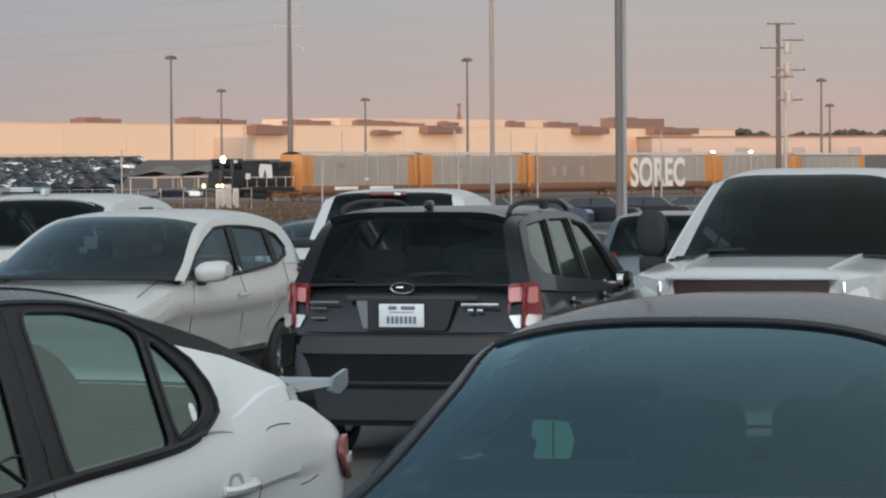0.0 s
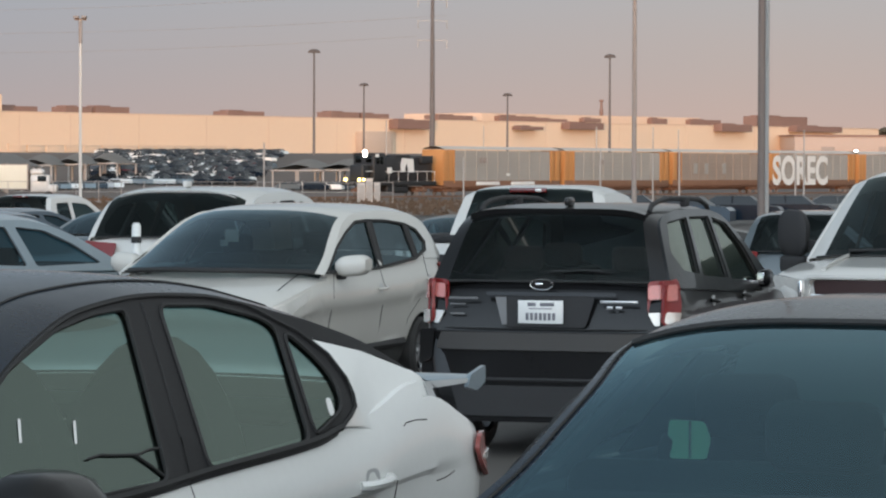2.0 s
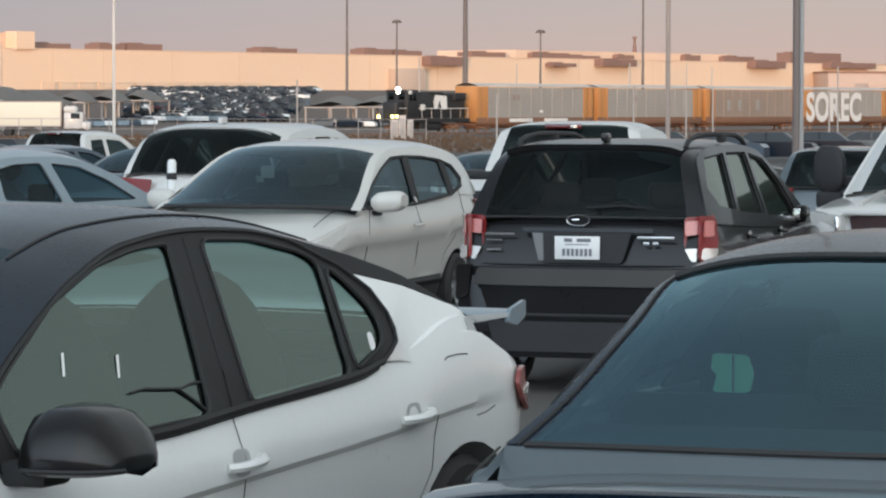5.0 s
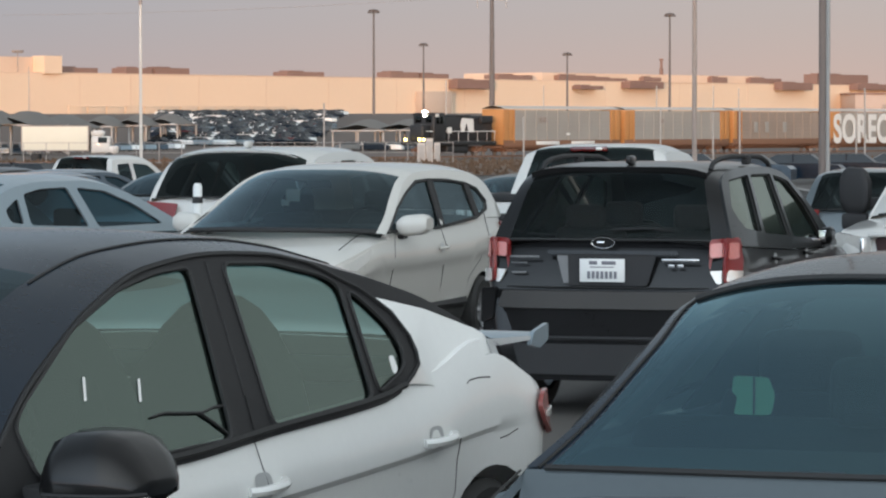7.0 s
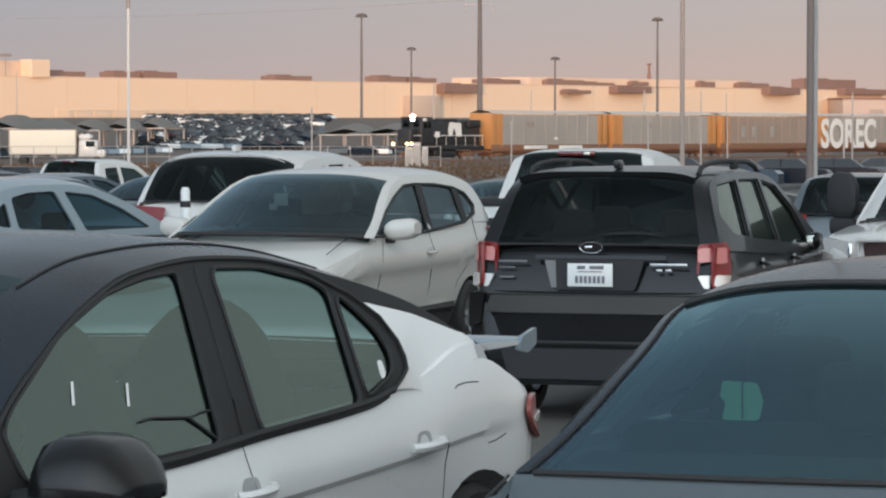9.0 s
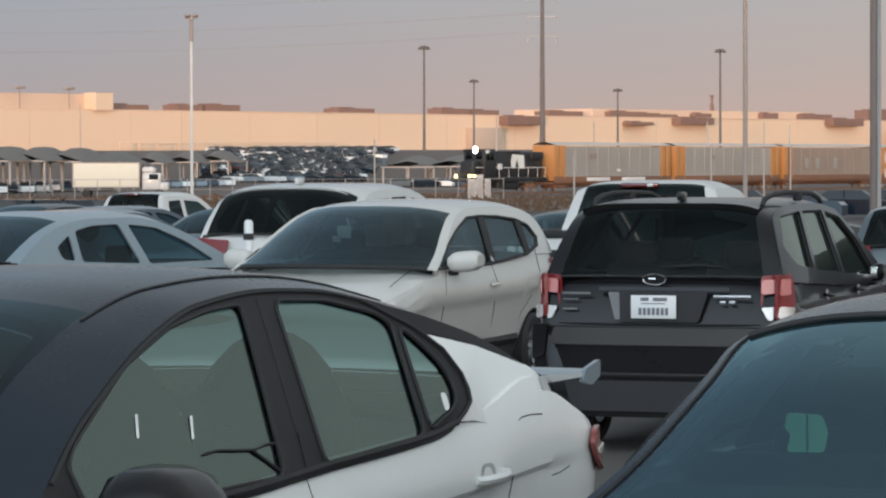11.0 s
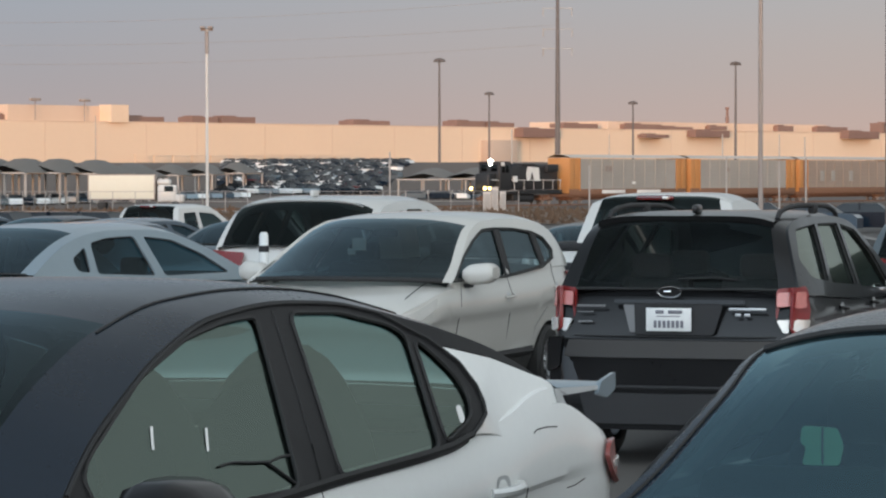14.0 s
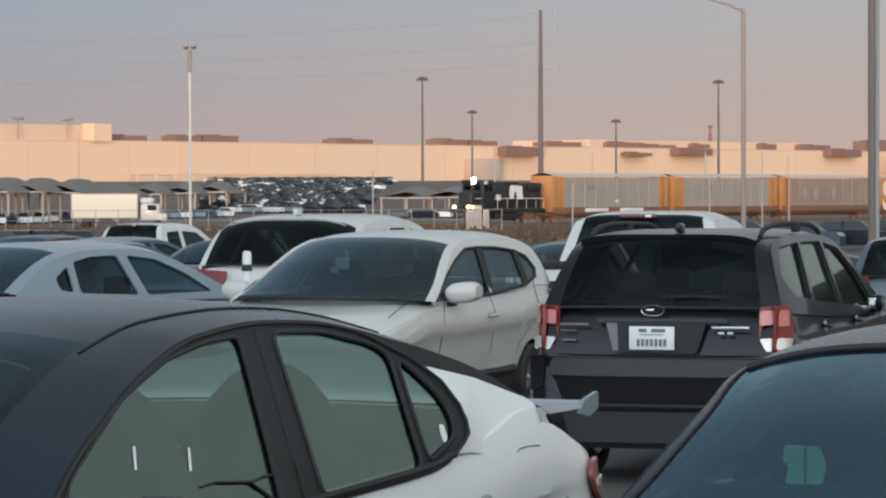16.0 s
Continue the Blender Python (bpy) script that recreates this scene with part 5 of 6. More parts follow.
# low far buildings and woods to the right
fx, fy = away(1800, 1480)
low = thing("warehouse", pose(fx, fy, 7.0, 0, 0, 12), "low pale warehouse beyond the railway", "warehouse")
part("wall", block(330, 30, 9.5, (80, 0, 4.7), .2), surface("pinkish_wall", (.42, .33, .28), .8, 0, .1, .05, .5), low)
part("roof_edge", block(331, 31, .8, (80, 0, 9.3), .1), M_UNIT, low)
for k in range(12):
    part("loading_door", block(6, .3, 4.5, (-70 + 26 * k, -15.1, 2.4), .1), M_DKSTEEL, low)
M_LEAF = surface("dark_far_foliage", (0.055, 0.055, 0.04), 0.9, 0, 0.4, 0.1, 1.0)
wt_rng = random.Random(11)
wood = bmesh.new()
for k in range(1300):
    px = wt_rng.uniform(1625, 2050)
    dd = wt_rng.uniform(1640, 1700)
    x, y = away(px, dd)
    crown = 12.5 + 4.5 * noise.noise(Vector((px * .016, 0, 3.1))) + 2 * noise.noise(Vector((px * .06, 7, 0)))
    z = 7 + wt_rng.uniform(2, max(3, crown))
    r = wt_rng.uniform(.8, 2.2)
    b0 = len(wood.verts)
    m = Matrix.Translation((x, y, z)) @ Matrix.Diagonal((r * 1.3, r, r * .8, 1)) @ Matrix.Rotation(wt_rng.uniform(0, 6), 4, "Z")
    bmesh.ops.create_icosphere(wood, subdivisions=1, radius=1, matrix=m)
tagged(part("far_woods", wood, M_LEAF, None, "", False), "dark far woods behind the warehouse", "woods", "", "stuff")


# ---- masts and lamps ----
M_POST = surface("brown_grey_post_paint", (0.165, 0.135, 0.12), 0.65, 0, 0.2, 1.5, 20)
def mast(name, px, d, r0, r1, top, mat, label, head="", group="lamp posts"):
    x, y = away(px, d)
    g = ground_z(y)
    h = top - g
    p = thing(name, pose(x, y, g), label, "lamp post" if head else "mast", group)
    part("pole", tube([(0, 0, h * k / 8) for k in range(9)], [r0 + (r1 - r0) * k / 8 for k in range(9)], False, 10), mat, p)
    part("base_plate", join(block(r0 * 3.4, r0 * 3.4, .06, (0, 0, .03), .01), lathe([(r0 * 1.5, 0), (r0 * 1.5, .2), (r0 * 1.05, .35)], 12)), mat, p)
    if head == "ring":
        part("lamp_ring", lathe([(r1, 0), (1.1, -.1), (1.2, .25), (r1, .5)], 12), M_MAST, p).matrix_basis = pose(0, 0, h)
        for k in range(6):
            a = k * math.tau / 6
            part("floodlight", block(.6, .5, .45, (1.15 * math.cos(a), 1.15 * math.sin(a), h - .25), .1), M_MAST, p)
    if head == "pair":
        part("cross_arm", block(.55, .08, .08, (0, 0, h), .02), M_DKSTEEL, p)
        for k in (-.17, .17):
            part("lamp_head", block(.24, .5, .12, (k, -.1, h + .10), .05), M_DKSTEEL, p)
    if head == "arm":
        part("arm", tube([(0, 0, h - .1), (-.5, 0, h + .12), (-1.2, 0, h + .35), (-2.1, 0, h + .60)], .05, False, 7), mat, p)
        part("lamp_head", block(.75, .32, .16, (-2.4, 0, h + .62), .06), mat, p)
    return p


mast("lamp_post", 1433, 60, .068, .06, 13.0, M_POST, "thick grey-brown steel lamp post", "pair")
mast("lamp_post", 1443, 61.5, .038, .034, 13.0, M_STEEL, "thin pale steel pole beside the lamp post", "", "poles")
mast("street_lamp", 1207, 130, .105, .08, 8.9, M_DKSTEEL, "grey steel street lamp with a raised arm", "arm")
white_mast = mast("lamp_post", 228, 150, .075, .06, 8.3, surface("pale_painted_steel", (.62, .58, .53), .6, 0, .06, 1., 9.), "slim white-painted lamp post", "pair")
part("dark_collar", lathe([(.085, 0), (.085, .95), (.06, 1.0)], 10), M_DKSTEEL, white_mast).matrix_basis = pose(0, 0, 8.3 - ground_z(150) - 1.05)
for px, d, y in ((640, 800, 28), (728, 1000, 87), (982, 1000, 104), (1163, 850, 35), (1795, 900, 75), (1810, 1010, 120)):
    mast("high_mast_lamp", px, d, .36, .22, 1.77 + (235 - y) / 6000 * d, M_MAST, "tall brown high-mast lamp with a ring of floodlights", "ring")
for px, d, y in ((30, 1000, 125), (1140, 600, 160), (768, 560, 150), (1240, 700, 160), (1285, 640, 165), (940, 900, 160)):
    mast("steel_pole", px, d, .16, .12, 1.77 + (235 - y) / 6000 * d, M_STEEL, "slim pale steel pole beyond the railway", "", "poles")
for px, d, y in ((1147, 250, 201), (1240, 255, 208), (1287, 250, 201), (1493, 250, 205), (1508, 245, 165), (905, 240, 215), (552, 260, 190)):
    mast("fence_post", px, d, .07, .06, 1.77 + (235 - y) / 6000 * d, M_STEEL, "thin pale post by the railway", "", "poles")
tm = mast("power_mast", 849, 520, .50, .26, 30.2, M_MAST, "tall steel power mast with light arms", "", "power masts")
g0 = ground_z(520)
for z in (30.1, 27.6, 24.4, 21.4):
    part("cross_arm", block(4.6 if z < 30 else 3.0, .10, .10, (0, 0, z - g0), .02), M_STEEL, tm)
    for x in (-2.2, 2.2):
        part("insulator", lathe([(.03, 0), (.10, .2), (.05, .4), (.10, .6), (.05, .8), (.10, 1.0), (.03, 1.2)], 8), M_STEEL, tm).matrix_basis = pose(x, 0, z - g0 - 1.2)
up = mast("utility_pole", 1718, 350, .30, .22, 1.77 + 262 / 6000 * 350, M_WOOD, "weathered utility pole with crossarms and transformers", "", "power masts")
part("second_pole", tube([(.75, .1, 0), (.75, .1, 14.0)], [.24, .18], False, 9), M_STEEL, up)
g0 = ground_z(350)
hu = 1.77 + 262 / 6000 * 350 - g0
for k, (z, w, x) in enumerate(((hu - .1, 3.0, .3), (hu - 1.8, 2.2, 1.5), (hu - 2.6, 2.6, -.6), (hu - 4.9, 3.0, 1.3), (hu - 5.6, 2.4, .4), (hu - 8.0, 2.6, 1.2))):
    c = part("crossarm", block(w, .14, .14, (x, -.2, z), .02), M_WOOD, up)
    for j in (-.45, -.15, .15, .45):
        part("insulator", lathe([(.001, .35), (.08, .3), (.05, .15), (.09, .05), (.03, 0)], 8), M_STEEL, c).matrix_basis = pose(x + j * w, -.2, z + .06)
for x, z in ((.9, hu - 3.2), (.9, hu - 5.4), (1.0, hu - 8.3)):
    part("transformer", lathe([(.001, 0), (.33, 0), (.36, .1), (.36, 1.1), (.3, 1.25), (.001, 1.3)], 12), M_STEEL, up).matrix_basis = pose(x, -.35, z)
for px, y in ((1600, 203), (1668, 204)):
    d = 620
    p = mast("yard_lamp", px, d, .14, .10, 1.77 + (235 - y) / 6000 * d, M_STEEL, "lit yard lamp beyond the railway", "")
    part("lit_lamp", block(.75, .5, .6, (0, -.2, 1.77 + (235 - y) / 6000 * d - ground_z(d)), .2, 3), M_LAMPWHITE, p)
wires = bmesh.new()
for z, off in ((29.0, -2.2), (25.2, 2.2), (22.0, -2.2)):
    a, b = Vector((away(847, 520)[0] + off, 520, z)), Vector((away(-900, 620)[0], 620, z + 4))
    w = tube([a.lerp(b, t) + Vector((0, 0, -9 * 4 * t * (1 - t) * .35)) for t in np.linspace(0, 1, 14)], .02, False, 4)
    wires = join(wires, w)
tagged(part("power_lines", wires, M_DKSTEEL), "thin dark power lines from the mast", "power line", "", "stuff")


# ---- more parked vehicles near the lot's middle ----
def add_lamps(car, shape, z0, z1, mat=M_REDLENS, v0=.55, v1=.80):
    for sign in (-1, 1):
        e = shape.length
        part("tail_lamp", filled(rounded([(e - .42, z0 + .03), (e - .38, z1), (e - .10, z1 - .01), (e - .05, z0), (e - .2, z0)], .03, 4, .04), (), lambda s, z: shape.side(s, z, sign, .010), .014), mat, car)
        part("lamp_face", back_patch(shape, [(sign * v0, z1 - .02), (sign * v1, z1), (sign * v1, z0), (sign * (v0 + .05), z0 + .02)], lambda v, z: e + .02 - .10 * (v / .85) ** 4 - .08 * max(0, z - .85), .015), mat, car)


def spare(name, shape, x, y, a, label, mat, rear=M_TINT, glass=M_TINT, win=None, category="car", **kw):
    car = parked(name, shape, stand(x, y, a) @ Matrix.Scale(kw.pop("size", 1.0), 4), label, category, mat, None, win or F_WIN, glass, glass, rear, **kw)
    return car


EST = dict(sh=2.02, sg=4.20, qf=.88, qr=.83, seat_z=.7, seat_high=1.35, mirror=(1.62, 1.17, M_PLASTIC, .18, .15, .15))

# white family estate, tail to the camera
FAM = Shape(4.8, [(0, .5), (.1, .72), (.4, .85), (.9, .94), (4.0, .94), (4.45, .92), (4.65, .89), (4.73, .85), (4.77, .82), (4.8, .76)],
            [(0, .75), (.1, .9), (.4, 1.0), (1.1, 1.13), (1.5, 1.10), (2.5, 1.12), (4.0, 1.18), (4.66, 1.24), (4.70, 1.20), (4.73, 1.08), (4.75, .95), (4.77, .80), (4.8, .55)],
            [(0, .35), (.1, .26), (.5, .22), (4.4, .24), (4.7, .32), (4.8, .36)], [(1.1, 1.10), (2.5, 1.12), (4.0, 1.18), (4.7, 1.20)],
            [(1.15, 1.12), (1.5, 1.33), (1.8, 1.50), (2.1, 1.61), (2.6, 1.67), (3.4, 1.67), (4.05, 1.63), (4.35, 1.55), (4.5, 1.42), (4.64, 1.26), (4.67, 1.22)],
            [(1.15, 1.14), (1.5, 1.38), (1.8, 1.58), (2.1, 1.69), (2.6, 1.735), (3.6, 1.74), (4.25, 1.71), (4.38, 1.65), (4.52, 1.46), (4.64, 1.28), (4.67, 1.23)], 0.36, (0.95, 3.75, 0.36), bulge=(0.3, 0.06), box=5.0)
FM_WIN = ([(1.48, 1.165), (1.86, 1.42), (2.12, 1.53), (2.5, 1.58), (2.55, 1.165)], [(2.67, 1.585), (3.3, 1.585), (3.5, 1.205), (2.67, 1.175)], [(3.45, 1.58), (4.0, 1.54), (4.25, 1.35), (4.15, 1.27), (3.62, 1.215)])
fam = spare("family_estate", FAM, -1.80, 38.0, 14, "white family estate with dark rear window, red lamps", M_WHITE, size=1.04, win=FM_WIN, sh=2.05, sg=4.33, qf=.88, qr=.93, seat_z=.7, seat_high=1.35, mirror=(1.62, 1.2, M_WHITE, .18, .15, .15))
add_lamps(fam, FAM, .96, 1.19, M_REDLENS, .52, .90)
part("antenna_fin", block(.05, .2, .07, FAM.p(4.05, 0, 1.765), .02), M_WHITE, fam)
part("roof_spoiler", grid([[FAM.p(4.2 + .18 * t, v, 1.72 - .02 * t - .09 * (abs(v) / .66) ** 4) for t in (0, .5, 1)] + [FAM.p(4.36, v, 1.67 - .09 * (abs(v) / .66) ** 4)] for v in np.linspace(-.62, .62, 13)]), M_WHITE, fam)
part("wiper", tube([FAM.p(4.75, .0, 1.27), FAM.p(4.73, .4, 1.29)], .012, False, 5), M_PLASTIC, fam)

SIL = Shape(4.85, [(0, .45), (.05, .62), (.15, .74), (.4, .84), (.9, .90), (4.3, .89), (4.6, .86), (4.75, .80), (4.82, .72), (4.85, .62)],
            [(0, .60), (.05, .70), (.2, .79), (.6, .89), (1.2, .97), (1.6, .96), (2.4, .98), (3.8, 1.02), (4.2, 1.05), (4.72, 1.04), (4.79, 1.0), (4.82, .85), (4.85, .65)],
            [(0, .30), (.1, .2), (.5, .17), (4.3, .18), (4.7, .25), (4.85, .38)], [(1.2, .96), (2.4, .98), (3.8, 1.02), (4.45, 1.04)],
            [(1.35, .97), (1.6, 1.09), (1.95, 1.25), (2.3, 1.36), (2.65, 1.40), (3.1, 1.40), (3.45, 1.37), (3.75, 1.30), (4.05, 1.18), (4.3, 1.06)],
            [(1.35, 1.0), (1.6, 1.14), (1.95, 1.31), (2.3, 1.43), (2.65, 1.465), (3.1, 1.465), (3.5, 1.43), (3.75, 1.35), (4.05, 1.21), (4.3, 1.07)], 0.50, (0.95, 3.75, 0.33), bulge=(0.4, 0.10))
S_WIN = ([(1.72, 1.02), (2.02, 1.19), (2.35, 1.31), (2.72, 1.345), (2.62, 1.01)], [(2.84, 1.348), (3.2, 1.34), (3.45, 1.30), (3.5, 1.045), (2.74, 1.015)], [(3.54, 1.27), (3.76, 1.17), (3.74, 1.07), (3.58, 1.055)])
SS = dict(win=S_WIN, glass=M_SMOKE, rear=M_SMOKE, sh=2.3, sg=3.5, qr=.84)
silver = spare("sedan", SIL, -3.85, 31.0, 33, "pale blue-silver sedan beside darker sedans", M_SILVER, size=1.05, **SS)
add_lamps(silver, SIL, .85, .99)
for x, y, a, mt, lb, sh in ((-5.9, 50, 30, M_DKBLUE, "dark blue sedan parked in a row", SIL), (-6.6, 60, 32, M_DKBLUE, "dark blue-grey sedan parked in a row", SIL), (-9.0, 68, 30, M_NAVY, "near-black sedan parked far back", SIL),
                            (-11.9, 74, 30, M_DKBLUE, "dark blue sedan parked far back", SIL), (1.25, 46, 14, M_NAVY, "dark sedan glimpsed between larger cars", SIL), (-4.1, 57, 25, M_SLATE, "grey-blue sedan behind a white estate", SIL)):
    spare("sedan", sh, x, y, a, lb, mt, **SS)
back = spare("estate_car", FOR, 5.30, 41.0, 17, "grey estate with dark rear window", M_SLATE, size=.92, **EST)
spare("sedan", SIL, 7.6, 58, 25, "maroon sedan behind a grey estate", M_MAROON, **SS)
add_lamps(back, FOR, .95, 1.2)
spare("sedan", SIL, 6.2, 78, 80, "dark sedan crossing beside the lamp post", M_NAVY, **SS)

# pickups
CAB = Shape(3.75, [(0, .74), (.04, .86), (.12, .93), (.5, .97), (1.2, .985), (3.75, .985)],
            [(0, .98), (.04, 1.08), (.15, 1.135), (.5, 1.17), (1.25, 1.215), (1.6, 1.17), (3.75, 1.17)], [(0, .45), (.2, .38), (3.75, .38)], [(1.2, 1.16), (3.75, 1.17)],
            [(1.3, 1.18), (1.6, 1.42), (1.95, 1.66), (2.15, 1.755), (2.6, 1.79), (3.2, 1.79), (3.48, 1.775), (3.60, 1.58), (3.70, 1.19)],
            [(1.3, 1.21), (1.6, 1.49), (1.95, 1.76), (2.15, 1.85), (2.6, 1.89), (3.2, 1.88), (3.47, 1.84), (3.60, 1.62), (3.70, 1.21)], 0.30, (.95, 9.0, .38), bulge=(.30, .03), shoulder=.06, box=6.0)
P_WIN = ([(1.62, 1.25), (1.98, 1.53), (2.2, 1.66), (2.75, 1.70), (2.75, 1.23)], [(2.88, 1.70), (3.35, 1.68), (3.45, 1.23), (2.88, 1.23)])


def pickup(x, y, a, label, mat, bed_len=1.95, scale=1.0, rise=0.0):
    m = stand(x, y, a) @ Matrix.Scale(scale, 4)
    car = parked("pickup_truck", CAB, m, label, "pickup truck", mat, None, P_WIN, M_SMOKE, M_TINT, M_TINT, sh=2.12, sg=3.44, qf=.88, qr=.84, seats=((2.35, -.4, .55), (2.35, .4, .55), (3.2, 0, 1.4)), seat_z=.75, seat_high=1.5,
                 mirror=(1.62, 1.36, M_PLASTIC, .24, .38, .16, .05), handles=((2.55, 1.0), (3.3, 1.0)), handle_mat=M_PLASTIC)
    s0, s1 = 3.80, 3.80 + bed_len
    for sg in (-1, 1):
        part("bed_side", join(block(.10, bed_len, .72 + rise, CAB.p((s0 + s1) / 2, sg * .93, .80 + rise / 2), .04, 3)), mat, car)
        part("bed_rail", block(.12, bed_len, .045 + rise * .3, CAB.p((s0 + s1) / 2, sg * .925, 1.17 + rise), .015), M_PLASTIC, car)
        part("tail_lamp", block(.13, .06, .42, CAB.p(s1 - .02, sg * .90, .95), .03), M_REDLENS, car)
    part("bed_front", block(1.8, .06, .70, CAB.p(s0 + .03, 0, .80), .02), mat, car)
    part("tailgate", block(1.72, .08, .66 + rise, CAB.p(s1 - .05, 0, .83 + rise / 2), .03), mat, car)
    if rise:
        part("tailgate_cap", block(1.98, .12, .085, CAB.p(s1 - .05, 0, 1.19 + rise), .02), M_PLASTIC, car)
        # black strip raised on the tailgate, below the cap
        part("tailgate_dark_strip", block(1.5, .02, .10, CAB.p(s1 + .0, 0, .98 + rise), .02), M_PLASTIC, car)
    part("bed_floor", block(1.8, bed_len, .06, CAB.p((s0 + s1) / 2, 0, .55), .01), M_PLASTIC, car)
    part("rear_bumper", block(1.8, .16, .2, CAB.p(s1 + .08, 0, .52), .04), M_CHROME, car)
    for sg in (-1, 1):
        w = new("wheel")
        w.parent = car
        ty = lathe([(.25, -.12), (.35, -.125), (.38, -.09), (.38, .09), (.35, .125), (.25, .12), (.25, -.12)], 24, "x")
        bmesh.ops.transform(ty, matrix=Matrix.Translation(CAB.p(4.55, sg * .84, .38)), verts=ty.verts)
        part("tyre", ty, M_RUBBER, w)
        rm = lathe([(.001, .06), (.1, .08), (.2, .05), (.25, .10), (.25, -.1)], 20, "x")
        bmesh.ops.transform(rm, matrix=Matrix.Translation(CAB.p(4.55, sg * .84, .38)), verts=rm.verts)
        part("rim", rm, M_ALLOY, w)
    br = part("cab_lamp", block(.42, .06, .055, CAB.p(3.545, -.05, 1.835), .015), M_DKRED, car, "dark red high brake lamp")
    part("clear_lens", block(.07, .02, .036, CAB.p(3.58, .07, 1.835), .008), M_CLEARLENS, br)
    dashboard(car, CAB, 1.75, 1.12, 1.5)
    return car


pk = pickup(4.495, 27.6, 201, "white pickup truck with dark grille, black mirrors", M_WHITE, 1.95, 1.03)
face = lambda v, z: -.03 + .12 * (v / .95) ** 4 - .0 * z
part("grille", back_patch(CAB, [(-.60, 1.055), (.60, 1.055), (.56, .80), (-.56, .80)], lambda v, z: face(v, z) - .004, .03, .03), surface("dark_maroon_grille", (.035, .014, .014), .5, 0, .3), pk)
part("grille_bar", block(1.22, .05, .05, CAB.p(-.05, 0, .93), .015), M_CHROME, pk)
part("hood_lip", block(1.3, .10, .03, CAB.p(-.005, 0, 1.075), .012), M_WHITE, pk)
for sg in (-1, 1):
    hl = part("headlight", back_patch(CAB, [(sg * .63, 1.05), (sg * .93, 1.09), (sg * .95, .90), (sg * .64, .86)], lambda v, z: face(v, z), .03, .03), M_CLEARLENS, pk)
    part("lamp_divider", block(.03, .04, .18, CAB.p(.0, sg * .70, .96), .01), M_CHROME, hl)
    part("hood_ridge", tube([CAB.p(s, sg * (.55 + .05 * s), CAB.top(s) - .004) for s in np.linspace(.15, 1.2, 10)], .02, False, 6), M_WHITE, pk)
    part("wiper", tube([CAB.p(1.12, sg * .2 - .2, 1.235), CAB.p(1.10, sg * .2 + .12, 1.26), CAB.p(1.14, sg * .2 + .4, 1.25)], .012, False, 5), M_PLASTIC, pk)
for sg in (-1, 1):
    part("mirror_arm", block(.16, .07, .10, CAB.p(1.66, sg * 1.02, 1.27), .02), M_PLASTIC, pk)
    part("lower_mirror", block(.22, .12, .13, CAB.p(1.62, sg * 1.16, 1.13), .03, 3), M_PLASTIC, pk)
part("front_bumper", block(1.9, .18, .26, CAB.p(-.06, 0, .58), .06, 3), M_CHROME, pk)
p2 = pickup(1.89, 37.6, 15, "white pickup truck, bed towards the other cars", M_WHITE, 1.95, .97, .15)
pickup(-6.9, 71, 30, "small white pickup truck in a far row", M_WHITE, 1.6, .9)

# white marker post between two cars
x, y = away(328, 34)
mp = thing("marker_post", pose(x, y, ground_z(34)), "white plastic marker post with a dark band", "post")
part("post", lathe([(.001, 1.42), (.03, 1.42), (.045, 1.39), (.05, .05), (.12, .03), (.14, 0), (.001, 0)], 14), M_PAPER, mp)
part("band", lathe([(.052, 1.22), (.052, 1.28), (.048, 1.285)], 14), M_PLASTIC, mp)


# ---- far lot: box truck, shade canopies, rows of small parked cars ----
x, y = away(78, 372)
truck = thing("box_truck", pose(x, y, ground_z(y), 0, 0, 0), "cream box truck with a white cab", "truck")
part("cargo_box", block(7.4, 2.5, 2.75, (0, 0, 2.45), .06), M_TRAILER, truck)
part("box_rail", join(block(7.44, 2.54, .14, (0, 0, 1.12), .03), block(7.44, 2.54, .12, (0, 0, 3.82), .03), block(.14, 2.54, 2.7, (3.65, 0, 2.45), .03), block(.14, 2.54, 2.7, (-3.65, 0, 2.45), .03)), M_DKSTEEL, truck)
tc = part("cab", join(block(2.1, 2.3, 1.9, (4.95, 0, 1.75), .25, 3), block(1.0, 2.2, .9, (6.3, 0, 1.2), .2, 3), block(1.5, 2.2, .7, (4.6, 0, 3.0), .3, 3)), M_WHITE, truck)
part("cab_window", block(1.0, 2.34, .65, (5.2, 0, 2.25), .05), M_TINT, tc)
for xx in (-2.2, 5.9):
    for yy in (-1.0, 1.0):
        w = lathe([(.001, -.14), (.35, -.14), (.48, -.1), (.48, .1), (.35, .14), (.001, .14)], 16, "y")
        bmesh.ops.transform(w, matrix=Matrix.Translation((xx, yy, .48)), verts=w.verts)
        part("wheel", w, M_RUBBER, truck)


def shade_canopy(px, d, w, depth, high, rz=0):
    x, y = away(px, d)
    c = thing("shade_canopy", pose(x, y, ground_z(y), 0, 0, rz), "grey cloth shade canopy on steel posts", "canopy", "shade canopies")
    part("cloth_roof", grid([[(u * w / 2, v * depth / 2, high + 1.9 * (1 - abs(u) ** 1.2) * (1 - .5 * abs(v) ** 3)) for u in np.linspace(-1, 1, 11)] for v in np.linspace(-1, 1, 5)] ), M_CANVAS, c)
    for v in (-1, 1):
        part("edge_beam", block(w, .2, .22, (0, v * depth / 2, high), .03), M_STEEL, c)
    for u in (-1, 0, 1):
        for v in (-1, 1):
            part("post", block(.28, .28, high, (u * w * .48, v * depth * .46, high / 2), .03), M_STEEL, c)
    return c


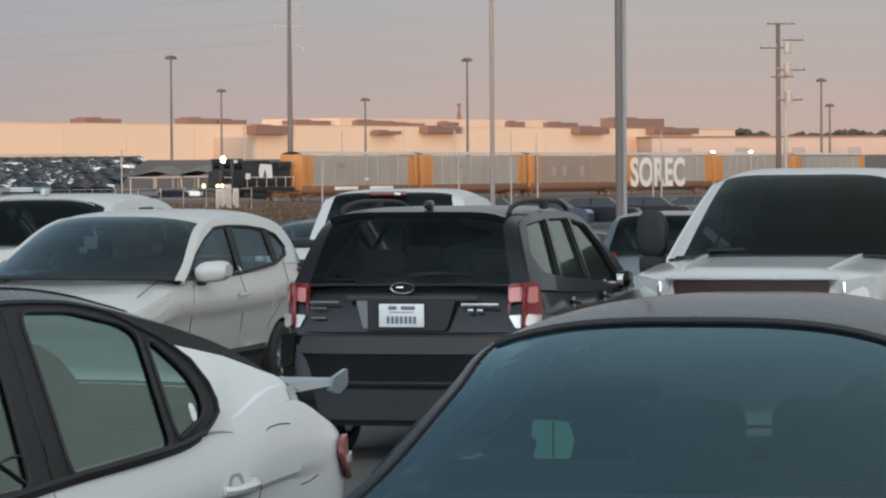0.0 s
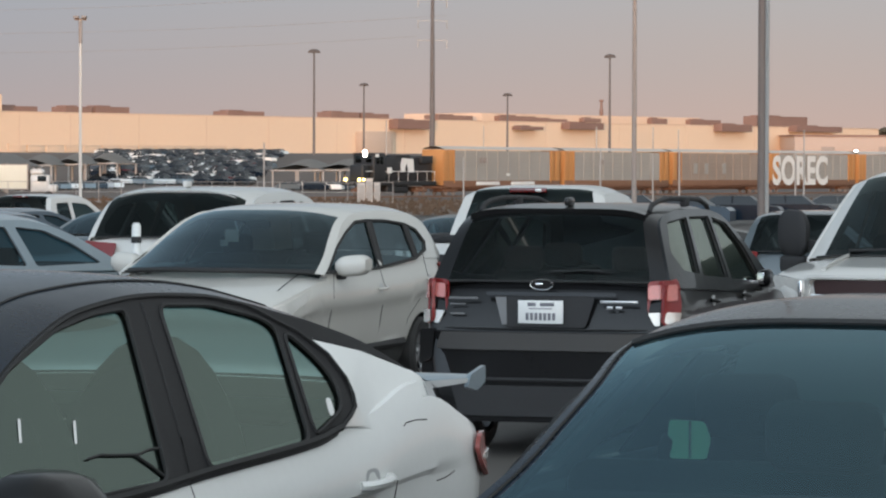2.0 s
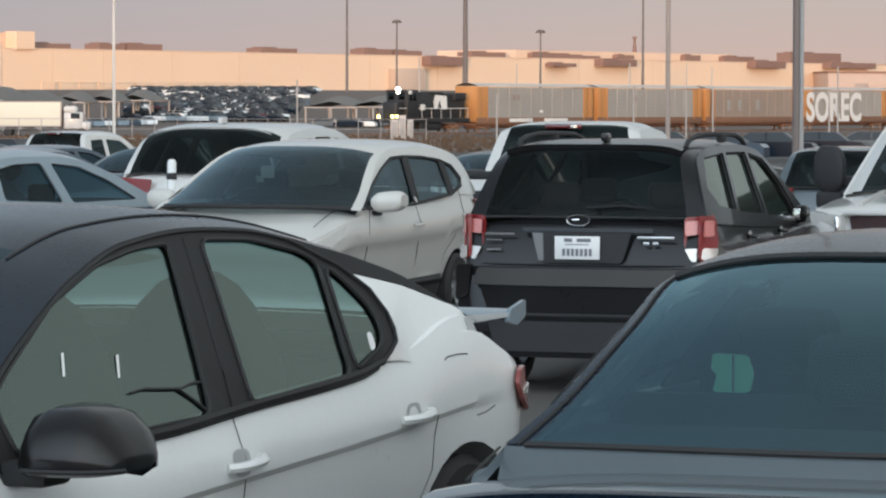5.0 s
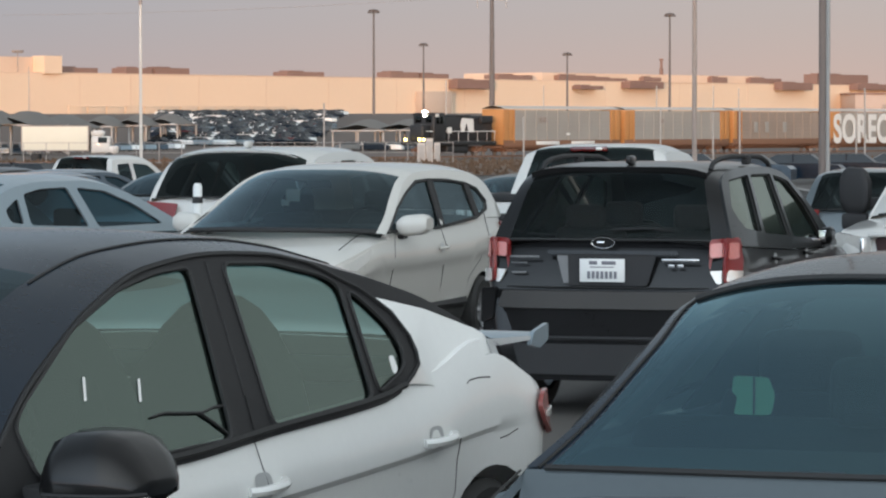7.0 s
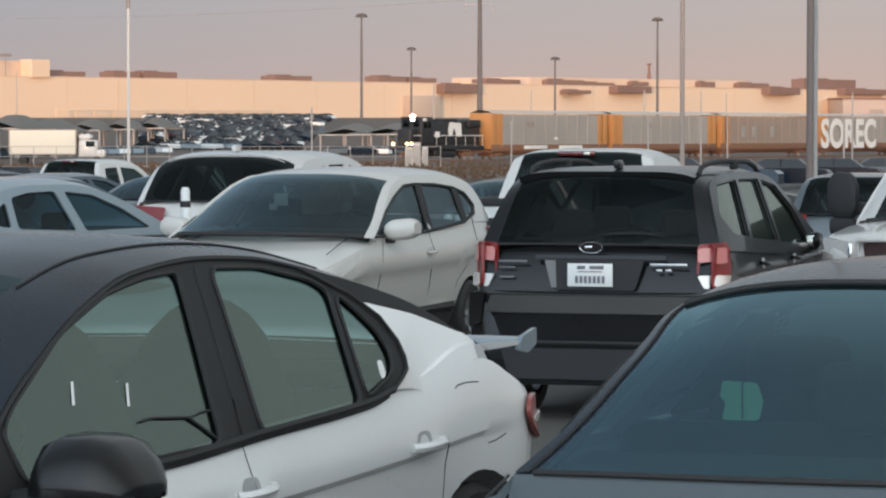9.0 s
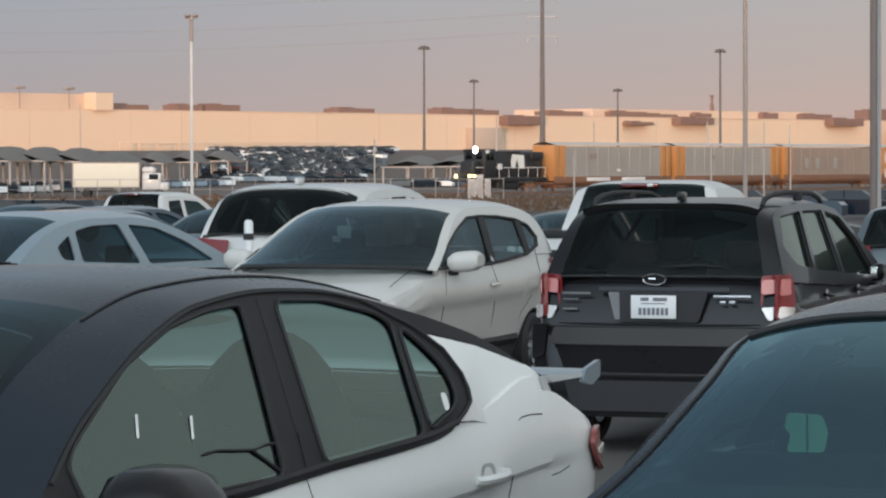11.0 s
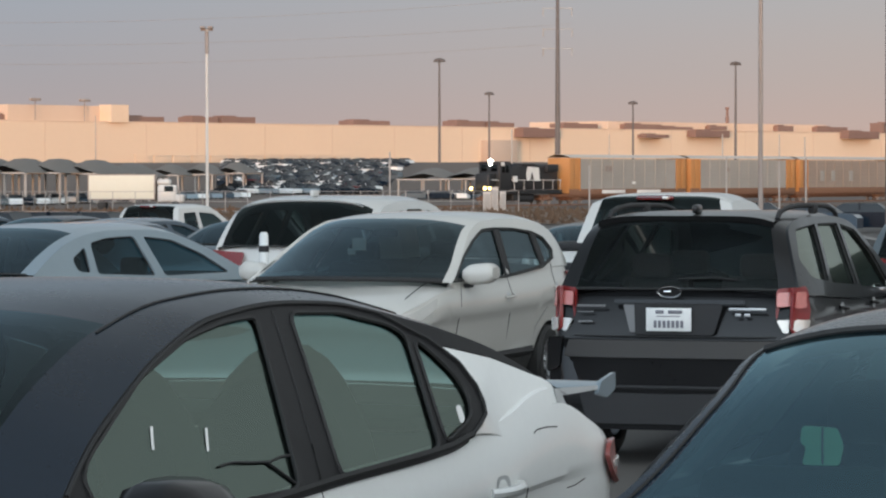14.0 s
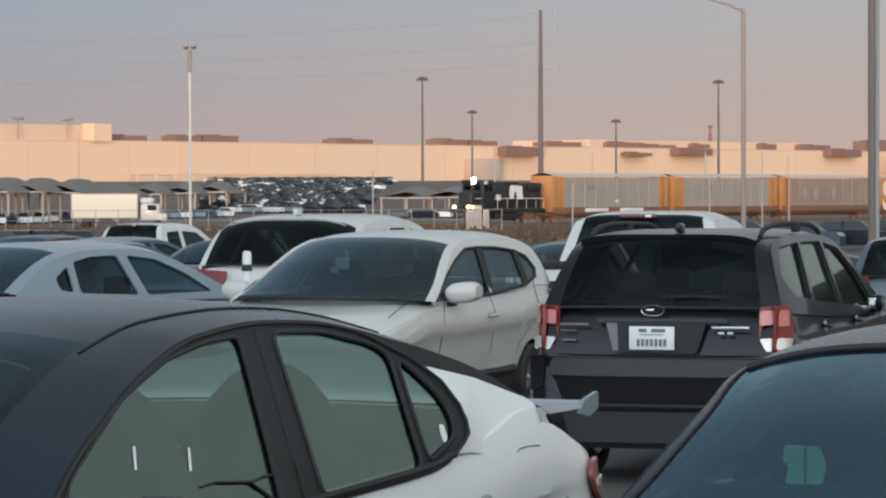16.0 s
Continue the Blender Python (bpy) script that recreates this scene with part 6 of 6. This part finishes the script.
for px, d, w, dp, hh in ((-215, 425, 5.6, 20, 4.1), (-155, 425, 5.6, 20, 4.1), (-95, 430, 5.6, 20, 4.1), (-35, 440, 5.6, 20, 4.1), (30, 450, 5.6, 20, 4.0), (95, 470, 5.6, 20, 3.6), (165, 560, 6, 16, 3.4), (225, 570, 6, 16, 3.2), (280, 580, 6, 16, 3.0), (632, 552, 8.5, 24, 2.9), (705, 555, 8.5, 24, 2.9), (770, 560, 7, 20, 2.9)):
    shade_canopy(px, d, w, dp, hh, -8)

prof = [(-2.3, .45), (-2.3, .85), (-1.75, .98), (-1.0, 1.0), (1.3, 1.0), (2.1, .92), (2.3, .75), (2.3, .45), (2.3, .25), (-2.3, .25)]
SMALL_BODY = join(grid([[(.86 * k, -a, b) for a, b in prof + prof[:1]] for k in (-1, -.97, 0, .97, 1)]), filled(prof, (), lambda a, b: Vector((.86, -a, b))), filled(prof, (), lambda a, b: Vector((-.86, -a, b))),
                  grid([[(u * .58, -a, 1.44) for u in (-1, 0, 1)] for a in (-.9, 0, .75)]), block(.08, .06, .5, (.72, .1, 1.2), 0.0), block(.08, .06, .5, (-.72, .1, 1.2), 0.0))
gl = [(-1.75, .98), (-.9, 1.44), (.75, 1.44), (1.35, 1.0)]
SMALL_GLASS = join(grid([[(.80, -a, b) if b < 1.2 else (.60, -a, b - .01) for a, b in gl], [(-.80, -a, b) if b < 1.2 else (-.60, -a, b - .01) for a, b in gl]]),
                   filled(gl, (), lambda a, b: Vector((.80 if b < 1.2 else .60, -a, b - (.01 if b > 1.2 else 0)))), filled(gl, (), lambda a, b: Vector((-.80 if b < 1.2 else -.60, -a, b - (.01 if b > 1.2 else 0)))))
M_DARKPANE = surface("dark_far_glass", (.02, .024, .028), .3, 0, .2)
tyres = join(*[lathe([(.001, -.1), (.32, -.1), (.32, .1), (.001, .1)], 10, "x") for _ in range(1)])
proto = {}
for nm, mt in (("white", M_CLEANWHITE), ("black", M_BLACK), ("silver", M_SILVER), ("blue", M_DKBLUE), ("grey", M_SLATE), ("red", M_MAROON)):
    o = thing("small_car", pose(0, -900, 0), f"small far {nm} car in a crowded lot", "car", "cars in the far lot")
    part("body", SMALL_BODY.copy(), mt, o, "", False)
    part("glazing", SMALL_GLASS.copy(), M_DARKPANE, o, "", False)
    for s_ in (-1, 1):
        for yy in (-1.4, 1.4):
            w = tyres.copy()
            bmesh.ops.transform(w, matrix=Matrix.Translation((s_ * .75, yy, .32)), verts=w.verts)
            part("wheel", w, M_RUBBER, o)
    proto[nm] = o
lot = random.Random(7)
kinds = ["white"] * 10 + ["black"] * 8 + ["blue"] * 4 + ["grey"] * 4 + ["silver"] * 4 + ["red"]
used = {}


def small(px, d, rz):
    x, y = away(px, d)
    k = lot.choice(kinds)
    m = pose(x, y, ground_z(y), 0, 0, rz)
    if k not in used:
        used[k] = proto[k]
        proto[k].matrix_world = m
        return
    copy_thing(proto[k], m)


d = 566
row = 0
while d < 800:
    step = 3.0 / d * 6000
    px = 270 + (row % 3) * 6 - (800 - d) * .03
    while px < 580 - (800 - d) * .16:
        if lot.random() < .9:
            small(px + lot.uniform(-2, 2), d + lot.uniform(-.6, .6), 52 + lot.uniform(-4, 4))
        px += step * 1.12
    d += 11 if d < 690 else 15
    row += 1
for px in range(-190, 300, 24):
    small(px + lot.uniform(-5, 5), 455 + px * .3 + lot.uniform(-6, 6), 20 + lot.uniform(-6, 6))
for px in range(600, 770, 22):
    small(px, 520 + lot.uniform(-3, 3), 75)
kinds = ["black", "grey", "blue", "black"]
for px in range(1010, 1600, 95):
    small(px + lot.uniform(-10, 10), 165 + lot.uniform(-6, 20), 80 + lot.uniform(-8, 8))
for px in range(-200, 80, 60):
    small(px + lot.uniform(-8, 8), 96 + lot.uniform(-6, 6), 60)

# fence along the grass and equipment boxes by the railway
fx0 = away(-260, 335)[0]
fx1 = away(780, 335)[0]
fence = thing("fence", pose(0, 335, ground_z(335)), "thin grey chain-link fence along the grass", "fence")
n = 26
for k in range(n + 1):
    part("post", tube([(fx0 + (fx1 - fx0) * k / n, 0, 0), (fx0 + (fx1 - fx0) * k / n, 0, 2.1)], .04, False, 5), M_STEEL, fence)
for z in (.1, 1.05, 2.05):
    part("rail", tube([(fx0, 0, z), (fx1, 0, z)], .025, False, 4), M_STEEL, fence)
for px, w, h in ((724, .8, 2.0), (738, .7, 2.4), (752, .6, 2.0)):
    x, y = away(px, 340)
    eb = thing("equipment_box", pose(x, y, ground_z(340)), "pale grey equipment box beside the railway", "cabinet", "equipment boxes")
    part("cabinet", block(w, .6, h, (0, 0, h / 2), .04), M_RACK2, eb)
    part("door", block(w * .8, .04, h * .8, (0, -.31, h / 2), .02), M_STEEL, eb)
    part("cap", block(w * 1.1, .7, .08, (0, 0, h + .03), .02), M_STEEL, eb)
